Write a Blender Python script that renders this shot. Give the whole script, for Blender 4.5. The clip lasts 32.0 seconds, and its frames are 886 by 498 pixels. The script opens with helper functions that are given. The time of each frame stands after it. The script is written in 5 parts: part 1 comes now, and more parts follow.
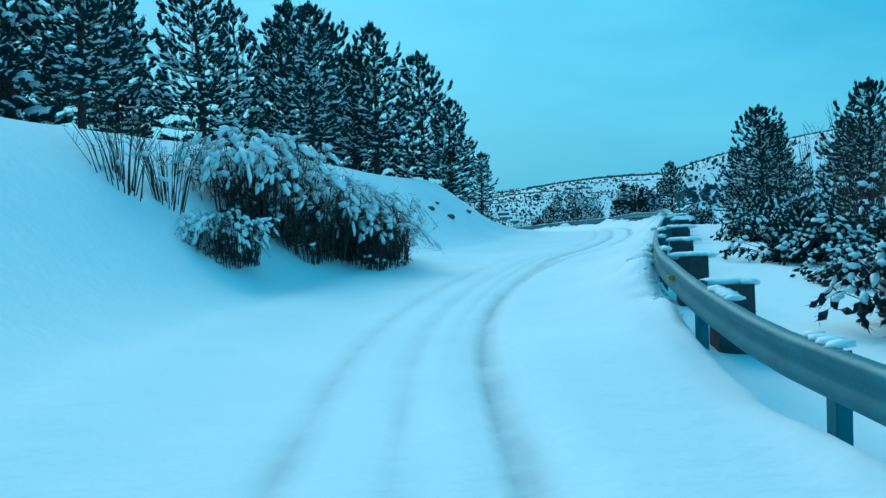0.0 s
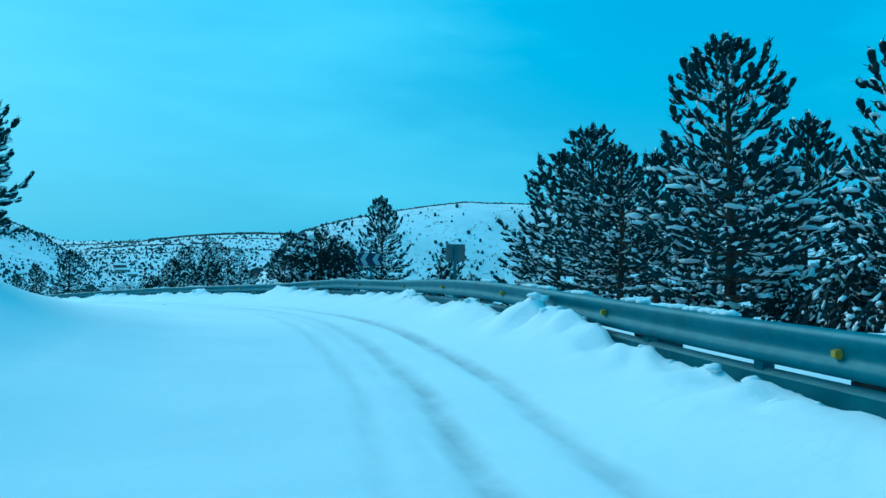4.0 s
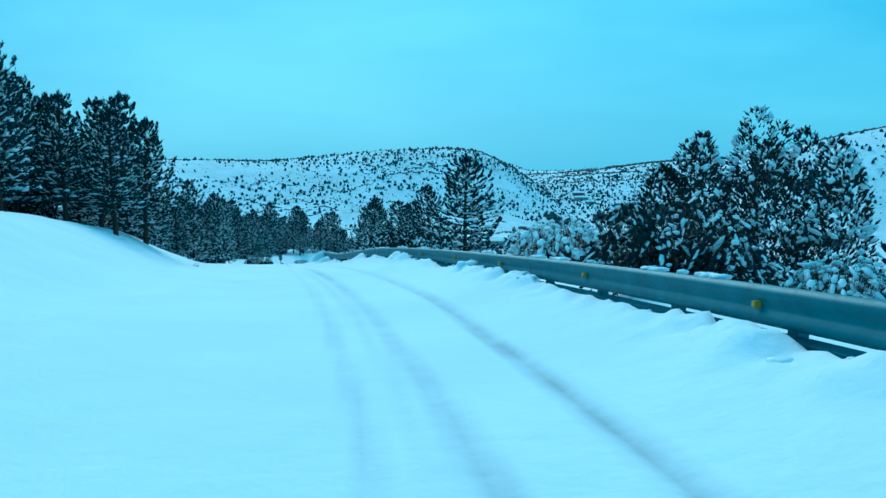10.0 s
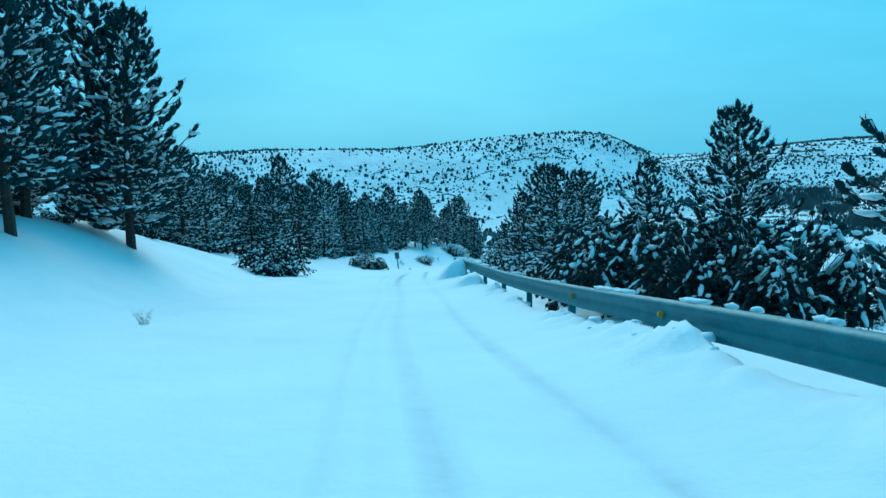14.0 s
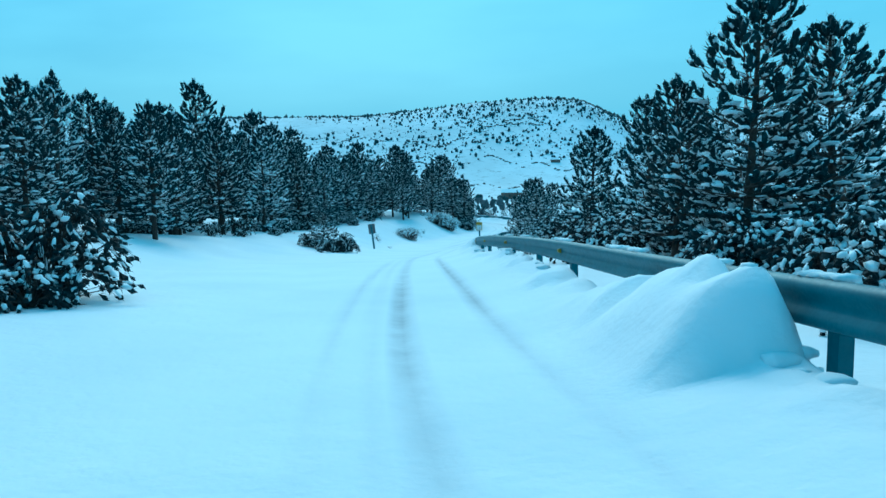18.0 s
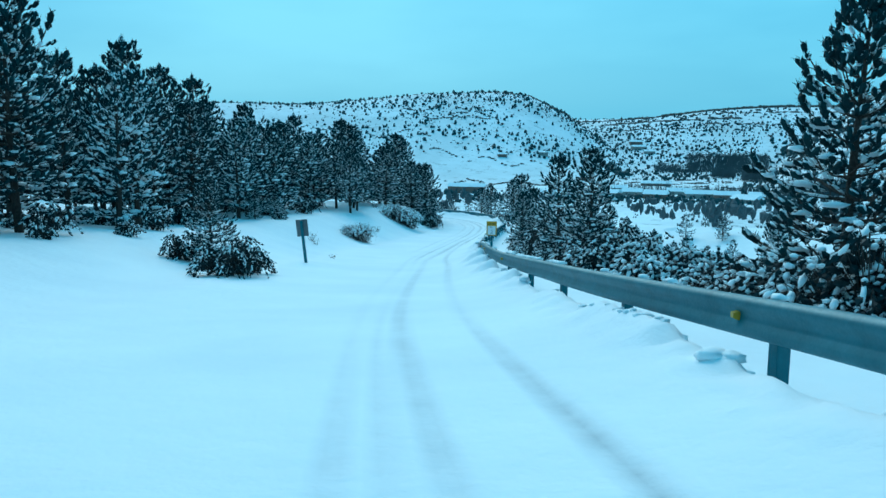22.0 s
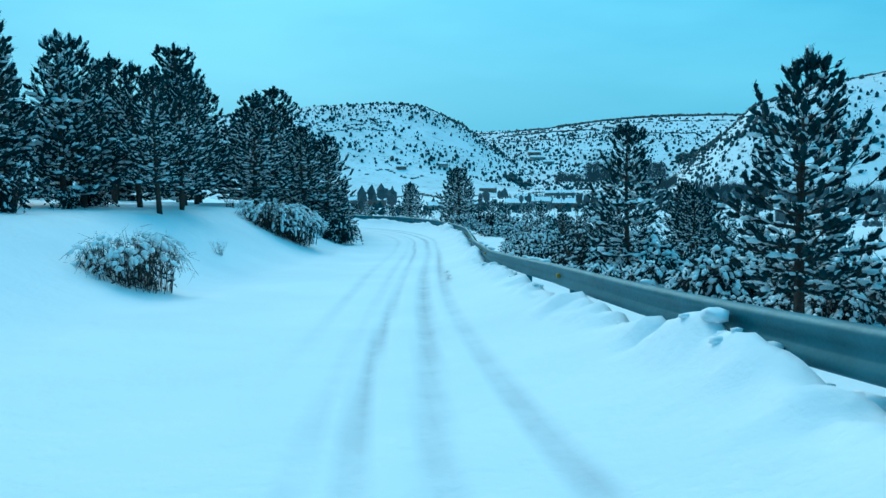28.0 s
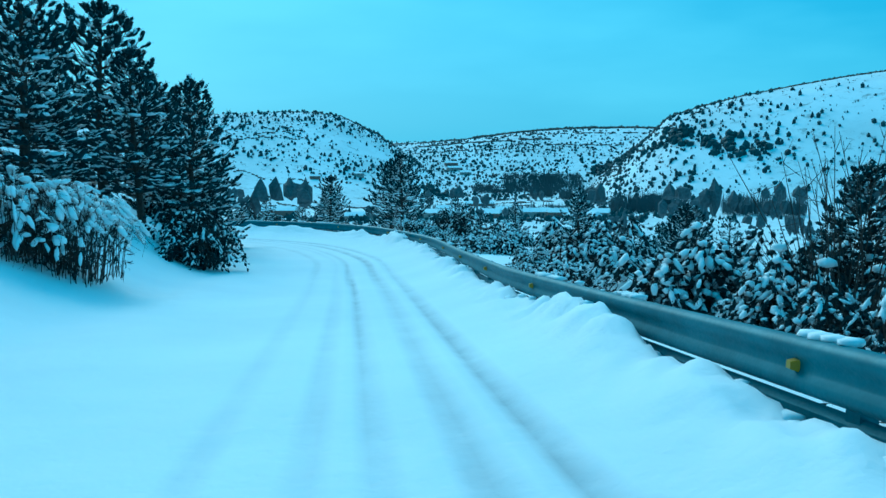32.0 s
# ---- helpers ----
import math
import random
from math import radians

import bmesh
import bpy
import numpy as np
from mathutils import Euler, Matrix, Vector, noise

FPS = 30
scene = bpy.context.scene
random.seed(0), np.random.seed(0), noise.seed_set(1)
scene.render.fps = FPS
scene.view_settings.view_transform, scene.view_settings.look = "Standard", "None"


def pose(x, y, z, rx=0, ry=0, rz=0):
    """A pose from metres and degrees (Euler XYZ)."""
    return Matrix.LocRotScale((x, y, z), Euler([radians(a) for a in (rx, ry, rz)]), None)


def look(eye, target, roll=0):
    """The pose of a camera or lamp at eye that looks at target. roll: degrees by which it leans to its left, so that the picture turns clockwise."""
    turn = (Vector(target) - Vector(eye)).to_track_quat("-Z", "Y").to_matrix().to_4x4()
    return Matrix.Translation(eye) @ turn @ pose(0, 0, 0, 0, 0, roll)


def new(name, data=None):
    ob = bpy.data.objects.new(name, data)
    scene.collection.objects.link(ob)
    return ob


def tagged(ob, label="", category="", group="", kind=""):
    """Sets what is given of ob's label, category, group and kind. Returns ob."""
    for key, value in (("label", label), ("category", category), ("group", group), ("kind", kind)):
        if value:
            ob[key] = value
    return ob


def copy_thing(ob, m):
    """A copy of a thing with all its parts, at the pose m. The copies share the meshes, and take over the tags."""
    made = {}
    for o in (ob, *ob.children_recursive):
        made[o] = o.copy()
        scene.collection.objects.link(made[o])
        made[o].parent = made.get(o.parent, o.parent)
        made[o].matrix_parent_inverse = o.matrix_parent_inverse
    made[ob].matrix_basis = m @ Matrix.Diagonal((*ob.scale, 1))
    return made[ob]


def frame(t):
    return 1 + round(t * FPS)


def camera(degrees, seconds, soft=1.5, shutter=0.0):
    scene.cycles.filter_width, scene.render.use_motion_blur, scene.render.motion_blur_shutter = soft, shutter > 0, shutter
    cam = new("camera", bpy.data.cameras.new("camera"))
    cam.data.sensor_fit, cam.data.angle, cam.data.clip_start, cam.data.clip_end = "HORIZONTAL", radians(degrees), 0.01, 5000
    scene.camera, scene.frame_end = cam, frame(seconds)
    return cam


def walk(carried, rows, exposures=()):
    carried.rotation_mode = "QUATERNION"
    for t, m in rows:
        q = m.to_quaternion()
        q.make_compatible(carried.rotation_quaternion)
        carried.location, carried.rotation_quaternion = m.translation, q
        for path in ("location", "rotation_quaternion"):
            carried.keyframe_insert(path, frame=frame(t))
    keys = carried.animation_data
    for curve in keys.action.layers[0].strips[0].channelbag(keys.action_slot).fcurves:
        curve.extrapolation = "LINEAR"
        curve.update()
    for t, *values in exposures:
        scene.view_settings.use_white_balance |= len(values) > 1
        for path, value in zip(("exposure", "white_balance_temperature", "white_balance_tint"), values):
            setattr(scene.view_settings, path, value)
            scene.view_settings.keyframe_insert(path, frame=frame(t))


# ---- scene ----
cam = camera(56.8, 32.0)
PATH = [
    (0.0, (-0.00, 0.00, 1.27), (-0.007, 9.982, 0.674), -2.55),
    (0.5, (-0.17, 3.01, 1.20), (0.615, 12.966, 0.690), -2.57),
    (1.0, (-0.18, 6.03, 1.14), (1.429, 15.892, 0.732), -1.84),
    (1.5, (0.07, 9.04, 1.10), (2.455, 18.747, 0.798), -1.39),
    (2.0, (0.51, 12.04, 1.11), (3.560, 21.556, 0.858), -0.93),
    (2.5, (1.05, 15.02, 1.11), (4.595, 24.368, 0.866), -0.62),
    (4.5, (3.93, 26.98, 0.82), (8.316, 35.966, 0.937), 0.94),
    (5.0, (4.82, 29.93, 0.81), (8.827, 39.090, 1.036), 1.49),
    (5.5, (5.63, 32.91, 0.80), (9.311, 42.202, 1.055), 1.74),
    (6.0, (6.30, 35.93, 0.78), (9.612, 45.362, 0.847), 1.49),
    (6.5, (6.86, 38.98, 0.77), (9.567, 48.602, 0.487), 0.94),
    (7.0, (7.34, 42.05, 0.71), (9.296, 51.859, 0.558), 0.61),
    (7.5, (7.63, 45.15, 0.57), (9.158, 55.032, 0.257), 0.63),
    (8.0, (7.80, 48.27, 0.40), (8.671, 58.224, 0.074), 0.49),
    (8.5, (7.76, 51.36, 0.24), (8.123, 61.344, -0.264), 0.45),
    (9.0, (7.54, 54.43, 0.09), (7.410, 64.413, -0.551), 0.39),
    (9.5, (7.17, 57.48, -0.06), (6.566, 67.442, -0.737), 0.20),
    (10.0, (6.76, 60.52, -0.21), (5.851, 70.439, -1.078), -0.11),
    (10.5, (6.24, 63.54, -0.37), (4.934, 73.425, -1.138), -0.52),
    (11.0, (5.58, 66.55, -0.52), (4.057, 76.383, -1.513), -0.73),
    (11.5, (4.81, 69.55, -0.70), (2.986, 79.336, -1.684), -0.79),
    (12.0, (4.03, 72.57, -0.90), (2.168, 82.335, -1.963), -0.74),
    (12.5, (3.19, 75.58, -1.09), (1.213, 85.355, -1.848), -0.66),
    (13.0, (2.27, 78.58, -1.29), (0.196, 88.324, -2.191), -0.79),
    (13.5, (1.35, 81.58, -1.49), (-0.895, 91.282, -2.441), -0.91),
    (14.0, (0.35, 84.55, -1.74), (-2.026, 94.209, -2.739), -1.10),
    (14.5, (-0.70, 87.46, -2.01), (-3.144, 97.100, -3.065), -1.18),
    (16.5, (-4.44, 98.77, -3.26), (-6.590, 108.457, -4.500), -1.10),
    (17.0, (-5.23, 101.44, -3.52), (-7.290, 111.142, -4.817), -1.29),
    (17.5, (-5.95, 104.05, -3.81), (-7.918, 113.745, -5.287), -1.50),
    (18.0, (-6.71, 106.59, -4.05), (-8.729, 116.286, -5.422), -1.48),
    (18.5, (-7.52, 109.04, -4.28), (-9.510, 118.759, -5.561), -0.64),
    (19.0, (-8.34, 111.42, -4.49), (-10.233, 121.164, -5.738), -0.10),
    (19.5, (-8.99, 113.77, -4.72), (-10.754, 123.524, -6.006), 0.10),
    (20.0, (-9.61, 116.04, -4.94), (-11.265, 125.812, -6.301), 0.02),
    (20.5, (-10.20, 118.30, -5.17), (-11.717, 128.090, -6.541), 0.08),
    (21.0, (-10.79, 120.58, -5.41), (-12.235, 130.378, -6.774), 0.13),
    (21.5, (-11.36, 122.91, -5.67), (-12.743, 132.712, -7.098), 0.29),
    (22.0, (-11.99, 125.32, -5.95), (-13.296, 135.126, -7.405), 0.41),
    (22.5, (-12.62, 127.82, -6.26), (-13.798, 137.646, -7.726), 0.76),
    (23.0, (-13.21, 130.43, -6.59), (-14.289, 140.272, -8.012), 0.94),
    (23.5, (-13.82, 133.11, -6.93), (-14.794, 142.952, -8.386), 1.03),
    (24.0, (-14.34, 135.78, -7.30), (-15.189, 145.636, -8.760), 0.83),
    (24.5, (-14.79, 138.46, -7.63), (-15.508, 148.325, -9.127), 0.34),
    (25.0, (-15.24, 141.17, -7.99), (-15.838, 151.039, -9.473), 0.17),
    (25.5, (-15.60, 143.90, -8.34), (-16.108, 153.788, -9.730), 0.13),
    (26.0, (-15.96, 146.59, -8.69), (-16.413, 156.491, -10.024), 0.21),
    (26.5, (-16.24, 149.26, -8.96), (-16.593, 159.165, -10.264), 0.47),
    (28.5, (-17.61, 159.38, -10.24), (-17.548, 169.295, -11.503), -0.73),
    (29.0, (-17.85, 161.81, -10.51), (-17.626, 171.726, -11.785), -0.47),
    (29.5, (-18.03, 164.21, -10.77), (-17.660, 174.127, -11.992), -0.13),
    (30.0, (-18.20, 166.58, -10.99), (-17.668, 176.492, -12.180), 0.13),
    (30.5, (-18.33, 168.92, -11.22), (-17.686, 178.830, -12.375), 0.16),
    (31.0, (-18.42, 171.24, -11.45), (-17.680, 181.145, -12.599), 0.08),
    (31.5, (-18.51, 173.55, -11.67), (-17.686, 183.457, -12.797), 0.13),
    (32.0, (-18.58, 175.88, -11.87), (-17.608, 185.766, -12.998), -0.11),
]
# stops, kelvin and tint as the phone's automatic white balance drifts
EXPOSURES = [(0, -0.44, 4370, -29), (1, -0.49, 4050, -35), (2, -0.49, 4050, -36), (4.5, -0.44, 3970, -35), (6, -0.44, 4030, -35), (7, -0.39, 4350, -30), (8, -0.39, 4230, -30), (10, -0.39, 4130, -32),
             (13, -0.39, 4210, -31), (17, -0.34, 4370, -28), (20, -0.34, 4470, -26), (22, -0.34, 4610, -24), (24, -0.34, 4350, -27), (26, -0.34, 4750, -21), (29, -0.34, 4290, -30), (32, -0.39, 4050, -34)]
walk(cam, [(t, look(eye, target, roll)) for t, eye, target, roll in PATH], EXPOSURES)

# ---- world and sun: bright overcast ----
SUN_AZ, SUN_EL = -20.0, 38.0
world = bpy.data.worlds.new("overcast_sky")
scene.world = world
world.use_nodes = True
wt = world.node_tree
wt.nodes.clear()
w_out = wt.nodes.new("ShaderNodeOutputWorld")
w_bg = wt.nodes.new("ShaderNodeBackground")
w_sky = wt.nodes.new("ShaderNodeTexSky")
w_sky.sky_type = "NISHITA"
w_sky.sun_disc = False
w_sky.sun_elevation = radians(SUN_EL)
w_sky.sun_rotation = radians(SUN_AZ)
w_sky.dust_density = 3.0
w_co = wt.nodes.new("ShaderNodeTexCoord")
w_map = wt.nodes.new("ShaderNodeMapping")
w_map.inputs["Scale"].default_value = (1.1, 1.1, 4.2)
w_noise = wt.nodes.new("ShaderNodeTexNoise")
w_noise.inputs["Scale"].default_value = 1.9
w_noise.inputs["Detail"].default_value = 5.0
w_ramp = wt.nodes.new("ShaderNodeValToRGB")
w_ramp.color_ramp.elements[0].position = 0.40
w_ramp.color_ramp.elements[0].color = (0.95, 3.15, 4.75, 1)
w_ramp.color_ramp.elements[1].position = 0.62
w_ramp.color_ramp.elements[1].color = (2.0, 4.5, 5.85, 1)
w_sep = wt.nodes.new("ShaderNodeSeparateXYZ")
w_low = wt.nodes.new("ShaderNodeMapRange")
w_low.inputs["From Min"].default_value, w_low.inputs["From Max"].default_value = -0.02, 0.28
w_low.inputs["To Min"].default_value, w_low.inputs["To Max"].default_value = 0.6, 0.0
w_pale = wt.nodes.new("ShaderNodeMixRGB")
w_pale.inputs[2].default_value = (2.15, 3.9, 4.75, 1)
w_mix = wt.nodes.new("ShaderNodeMixRGB")
w_mix.inputs[0].default_value = 0.9
w_sunward = wt.nodes.new("ShaderNodeVectorMath")
w_sunward.operation = "DOT_PRODUCT"
w_sunward.inputs[1].default_value = (math.sin(radians(SUN_AZ + 14)) * 0.93, math.cos(radians(SUN_AZ + 14)) * 0.93, 0.36)
w_glow = wt.nodes.new("ShaderNodeMapRange")
w_glow.interpolation_type = "SMOOTHSTEP"
w_glow.inputs["From Min"].default_value, w_glow.inputs["From Max"].default_value = 0.72, 1.0
w_glow.inputs["To Min"].default_value, w_glow.inputs["To Max"].default_value = 0.0, 0.35
w_veil = wt.nodes.new("ShaderNodeMixRGB")
w_veil.inputs[2].default_value = (2.9, 5.4, 6.5, 1)
wt.links.new(w_co.outputs["Generated"], w_sunward.inputs[0])
wt.links.new(w_sunward.outputs["Value"], w_glow.inputs["Value"])
wt.links.new(w_glow.outputs[0], w_veil.inputs[0])
wt.links.new(w_co.outputs["Generated"], w_map.inputs[0])
wt.links.new(w_co.outputs["Generated"], w_sep.inputs[0])
wt.links.new(w_sep.outputs["Z"], w_low.inputs["Value"])
wt.links.new(w_map.outputs[0], w_noise.inputs["Vector"])
wt.links.new(w_noise.outputs[0], w_ramp.inputs[0])
wt.links.new(w_low.outputs[0], w_pale.inputs[0])
wt.links.new(w_ramp.outputs[0], w_pale.inputs[1])
wt.links.new(w_sky.outputs[0], w_mix.inputs[1])
wt.links.new(w_pale.outputs[0], w_veil.inputs[1])
wt.links.new(w_veil.outputs[0], w_mix.inputs[2])
wt.links.new(w_mix.outputs[0], w_bg.inputs[0])
w_bg.inputs[1].default_value = 0.165
wt.links.new(w_bg.outputs[0], w_out.inputs[0])

sun = new("sun", bpy.data.lights.new("sun", "SUN"))
sun.data.energy = 2.6
sun.data.angle = radians(40)
sun.data.color = (1.0, 0.76, 0.65)
az, el = radians(SUN_AZ), radians(SUN_EL)
sun.matrix_world = look((60 * math.sin(az), 60 * math.cos(az), 60 * math.tan(el)), (0, 0, 0))


# ---- materials ----
def material(name, build):
    m = bpy.data.materials.new(name)
    m.use_nodes = True
    nt = m.node_tree
    build(nt, nt.nodes["Principled BSDF"])
    return m


def grain(nt, scale, detail=5.0, rough=0.6, coord="Object"):
    co = nt.nodes.new("ShaderNodeTexCoord")
    n = nt.nodes.new("ShaderNodeTexNoise")
    n.inputs["Scale"].default_value = scale
    n.inputs["Detail"].default_value = detail
    n.inputs["Roughness"].default_value = rough
    nt.links.new(co.outputs[coord], n.inputs["Vector"])
    return n.outputs[0]


def ramp(nt, fac, stops):
    r = nt.nodes.new("ShaderNodeValToRGB")
    e = r.color_ramp.elements
    while len(e) < len(stops):
        e.new(0.5)
    for k, (p, c) in enumerate(stops):
        e[k].position, e[k].color = p, (*c, 1)
    nt.links.new(fac, r.inputs[0])
    return r.outputs[0]


def bump(nt, bsdf, fac, strength, distance):
    b = nt.nodes.new("ShaderNodeBump")
    b.inputs["Strength"].default_value = strength
    b.inputs["Distance"].default_value = distance
    nt.links.new(fac, b.inputs["Height"])
    nt.links.new(b.outputs[0], bsdf.inputs["Normal"])


def mixed(nt, fac, a, b):
    m = nt.nodes.new("ShaderNodeMixRGB")
    if isinstance(fac, float):
        m.inputs[0].default_value = fac
    else:
        nt.links.new(fac, m.inputs[0])
    for k, v in ((1, a), (2, b)):
        if isinstance(v, tuple):
            m.inputs[k].default_value = (*v, 1)
        else:
            nt.links.new(v, m.inputs[k])
    return m.outputs[0]


def build_snow(nt, b):
    fine, big = grain(nt, 6.0), grain(nt, 0.35, 3)
    clean = ramp(nt, big, [(0.3, (0.80, 0.83, 0.87)), (0.7, (0.88, 0.90, 0.92))])
    packed = nt.nodes.new("ShaderNodeAttribute")
    packed.attribute_name = "packed"
    streak = grain(nt, 1.3, 6, 0.65)
    mul = nt.nodes.new("ShaderNodeMath")
    mul.operation = "MULTIPLY"
    nt.links.new(packed.outputs["Fac"], mul.inputs[0])
    nt.links.new(ramp(nt, streak, [(0.28, (0.35, 0.35, 0.35)), (0.62, (1, 1, 1))]), mul.inputs[1])
    dirt = nt.nodes.new("ShaderNodeAttribute")
    dirt.attribute_name = "dirt"
    speck = nt.nodes.new("ShaderNodeMath")
    speck.operation = "MULTIPLY"
    nt.links.new(dirt.outputs["Fac"], speck.inputs[0])
    nt.links.new(ramp(nt, grain(nt, 7.0, 6, 0.7), [(0.42, (0, 0, 0)), (0.58, (1, 1, 1))]), speck.inputs[1])
    road = mixed(nt, mul.outputs[0], clean, (0.34, 0.36, 0.39))
    nt.links.new(mixed(nt, speck.outputs[0], road, (0.06, 0.062, 0.065)), b.inputs["Base Color"])
    b.inputs["Roughness"].default_value = 0.85
    b.inputs["Specular IOR Level"].default_value = 0.15
    wide = grain(nt, 1.6, 4)
    total = nt.nodes.new("ShaderNodeMath")
    total.operation = "MULTIPLY_ADD"
    total.inputs[1].default_value = 2.5
    nt.links.new(wide, total.inputs[0])
    nt.links.new(fine, total.inputs[2])
    bump(nt, b, total.outputs[0], 0.4, 0.035)


def build_clump_snow(nt, b):
    fine = grain(nt, 9.0)
    nt.links.new(ramp(nt, fine, [(0.2, (0.80, 0.83, 0.86)), (0.7, (0.91, 0.92, 0.93))]), b.inputs["Base Color"])
    b.inputs["Roughness"].default_value = 0.9
    b.inputs["Specular IOR Level"].default_value = 0.1
    bump(nt, b, fine, 0.5, 0.03)


def build_needles(dark, light):
    def build(nt, b):
        info = nt.nodes.new("ShaderNodeObjectInfo")
        geo = nt.nodes.new("ShaderNodeNewGeometry")
        c = ramp(nt, geo.outputs["Random Per Island"], [(0.0, dark), (1.0, light)])
        c2 = mixed(nt, info.outputs["Random"], c, tuple(v * 0.6 for v in light))
        m = nt.nodes.new("ShaderNodeMixRGB")
        m.inputs[0].default_value = 0.3
        nt.links.new(c, m.inputs[1])
        nt.links.new(c2, m.inputs[2])
        nt.links.new(m.outputs[0], b.inputs["Base Color"])
        b.inputs["Roughness"].default_value = 0.65
        b.inputs["Specular IOR Level"].default_value = 0.2
    return build


def build_bark(nt, b):
    f = grain(nt, 14.0)
    nt.links.new(ramp(nt, f, [(0.3, (0.02, 0.016, 0.013)), (0.7, (0.07, 0.055, 0.045))]), b.inputs["Base Color"])
    b.inputs["Roughness"].default_value = 0.95
    bump(nt, b, f, 0.8, 0.02)


def build_steel(nt, b):
    f, g = grain(nt, 3.0), grain(nt, 40.0)
    c = ramp(nt, f, [(0.3, (0.035, 0.105, 0.135)), (0.7, (0.065, 0.165, 0.205))])
    nt.links.new(c, b.inputs["Base Color"])
    b.inputs["Metallic"].default_value = 0.35
    nt.links.new(ramp(nt, g, [(0.3, (0.45, 0.45, 0.45)), (0.7, (0.62, 0.62, 0.62))]), b.inputs["Roughness"])
    bump(nt, b, f, 0.1, 0.01)


def plain(colour, rough=0.6, metal=0.0, wear=0.15):
    def build(nt, b):
        f = grain(nt, 8.0)
        lo, hi = tuple(v * (1 - wear) for v in colour), tuple(min(1, v * (1 + wear)) for v in colour)
        nt.links.new(ramp(nt, f, [(0.3, lo), (0.7, hi)]), b.inputs["Base Color"])
        b.inputs["Roughness"].default_value = rough
        b.inputs["Metallic"].default_value = metal
    return build


def build_hill(nt, b):
    patches, fine = grain(nt, 0.012, 8, 0.7), grain(nt, 0.12, 6, 0.7)
    a = ramp(nt, patches, [(0.40, (0.84, 0.86, 0.89)), (0.60, (0.70, 0.72, 0.74))])
    d = ramp(nt, fine, [(0.56, (1, 1, 1)), (0.72, (0.22, 0.22, 0.2))])
    m = nt.nodes.new("ShaderNodeMixRGB")
    m.blend_type = "MULTIPLY"
    m.inputs[0].default_value = 0.8
    nt.links.new(a, m.inputs[1])
    nt.links.new(d, m.inputs[2])
    nt.links.new(m.outputs[0], b.inputs["Base Color"])
    b.inputs["Roughness"].default_value = 0.95
    b.inputs["Specular IOR Level"].default_value = 0.05


SNOW = material("snow", build_snow)
CLUMP = material("clinging_snow", build_clump_snow)
PINE = material("pine_needles", build_needles((0.004, 0.014, 0.018), (0.014, 0.042, 0.048)))
JUNIPER = material("juniper_foliage", build_needles((0.003, 0.010, 0.013), (0.011, 0.028, 0.033)))
# distant scrub: paler and bluer, with the haze of distance put into its colour
SCRUB = material("hazed_scrub", build_needles((0.024, 0.045, 0.052), (0.052, 0.082, 0.09)))
TWIG = material("twigs", plain((0.07, 0.055, 0.045), 0.9))
BARK = material("bark", build_bark)
STEEL = material("galvanised_steel", build_steel)
HILL = material("snowy_hillside", build_hill)
YELLOW = material("yellow_reflector", plain((0.38, 0.27, 0.02), 0.4))
DARKGREY = material("dark_bracket", plain((0.05, 0.05, 0.05), 0.7))
BLUE = material("blue_sign_face", plain((0.006, 0.014, 0.05), 0.4))
CHEVRON = material("dull_reflective_white", plain((0.34, 0.38, 0.42), 0.5, 0, 0.08))
WHITE = material("white_paint", plain((0.75, 0.76, 0.78), 0.5, 0, 0.05))
SIGNBACK = material("grey_sign_back", plain((0.14, 0.15, 0.16), 0.5, 0.4))
ROCK = material("dark_rock", plain((0.10, 0.085, 0.075), 0.95, 0, 0.4))
WALL = material("rendered_wall", plain((0.30, 0.28, 0.26), 0.9, 0, 0.2))
BRICK = material("reddish_wall", plain((0.17, 0.12, 0.10), 0.9, 0, 0.25))
WOODGREY = material("bare_wood", plain((0.085, 0.10, 0.11), 0.95, 0, 0.35))


# ---- mesh helpers ----
class Buf:
    """Collects vertices and faces for one mesh."""
    def __init__(self):
        self.v, self.f, self.n = [], [], 0

    def add(self, verts, faces):
        verts = np.asarray(verts, float).reshape(-1, 3)
        self.v.append(verts)
        self.f.extend([tuple(i + self.n for i in f) for f in faces])
        self.n += len(verts)

    def mesh(self, name, mat, smooth=False):
        me = bpy.data.meshes.new(name)
        me.from_pydata(np.concatenate(self.v).tolist() if self.v else [], [], self.f)
        me.materials.append(mat)
        if smooth:
            me.polygons.foreach_set("use_smooth", np.ones(len(me.polygons), bool))
        me.update()
        return me


def part(name, buf, mat, parent=None, label="", smooth=False):
    ob = new(name, buf.mesh(name, mat, smooth) if isinstance(buf, Buf) else buf)
    ob.parent = parent
    return tagged(ob, label)


def thing(name, x, y, z, label, category, group="", kind="", turn=0.0, size=1.0):
    ob = new(name)
    ob.location, ob.rotation_euler, ob.scale = (x, y, z), (0, 0, turn), (size, size, size)
    return tagged(ob, label, category, group, kind)


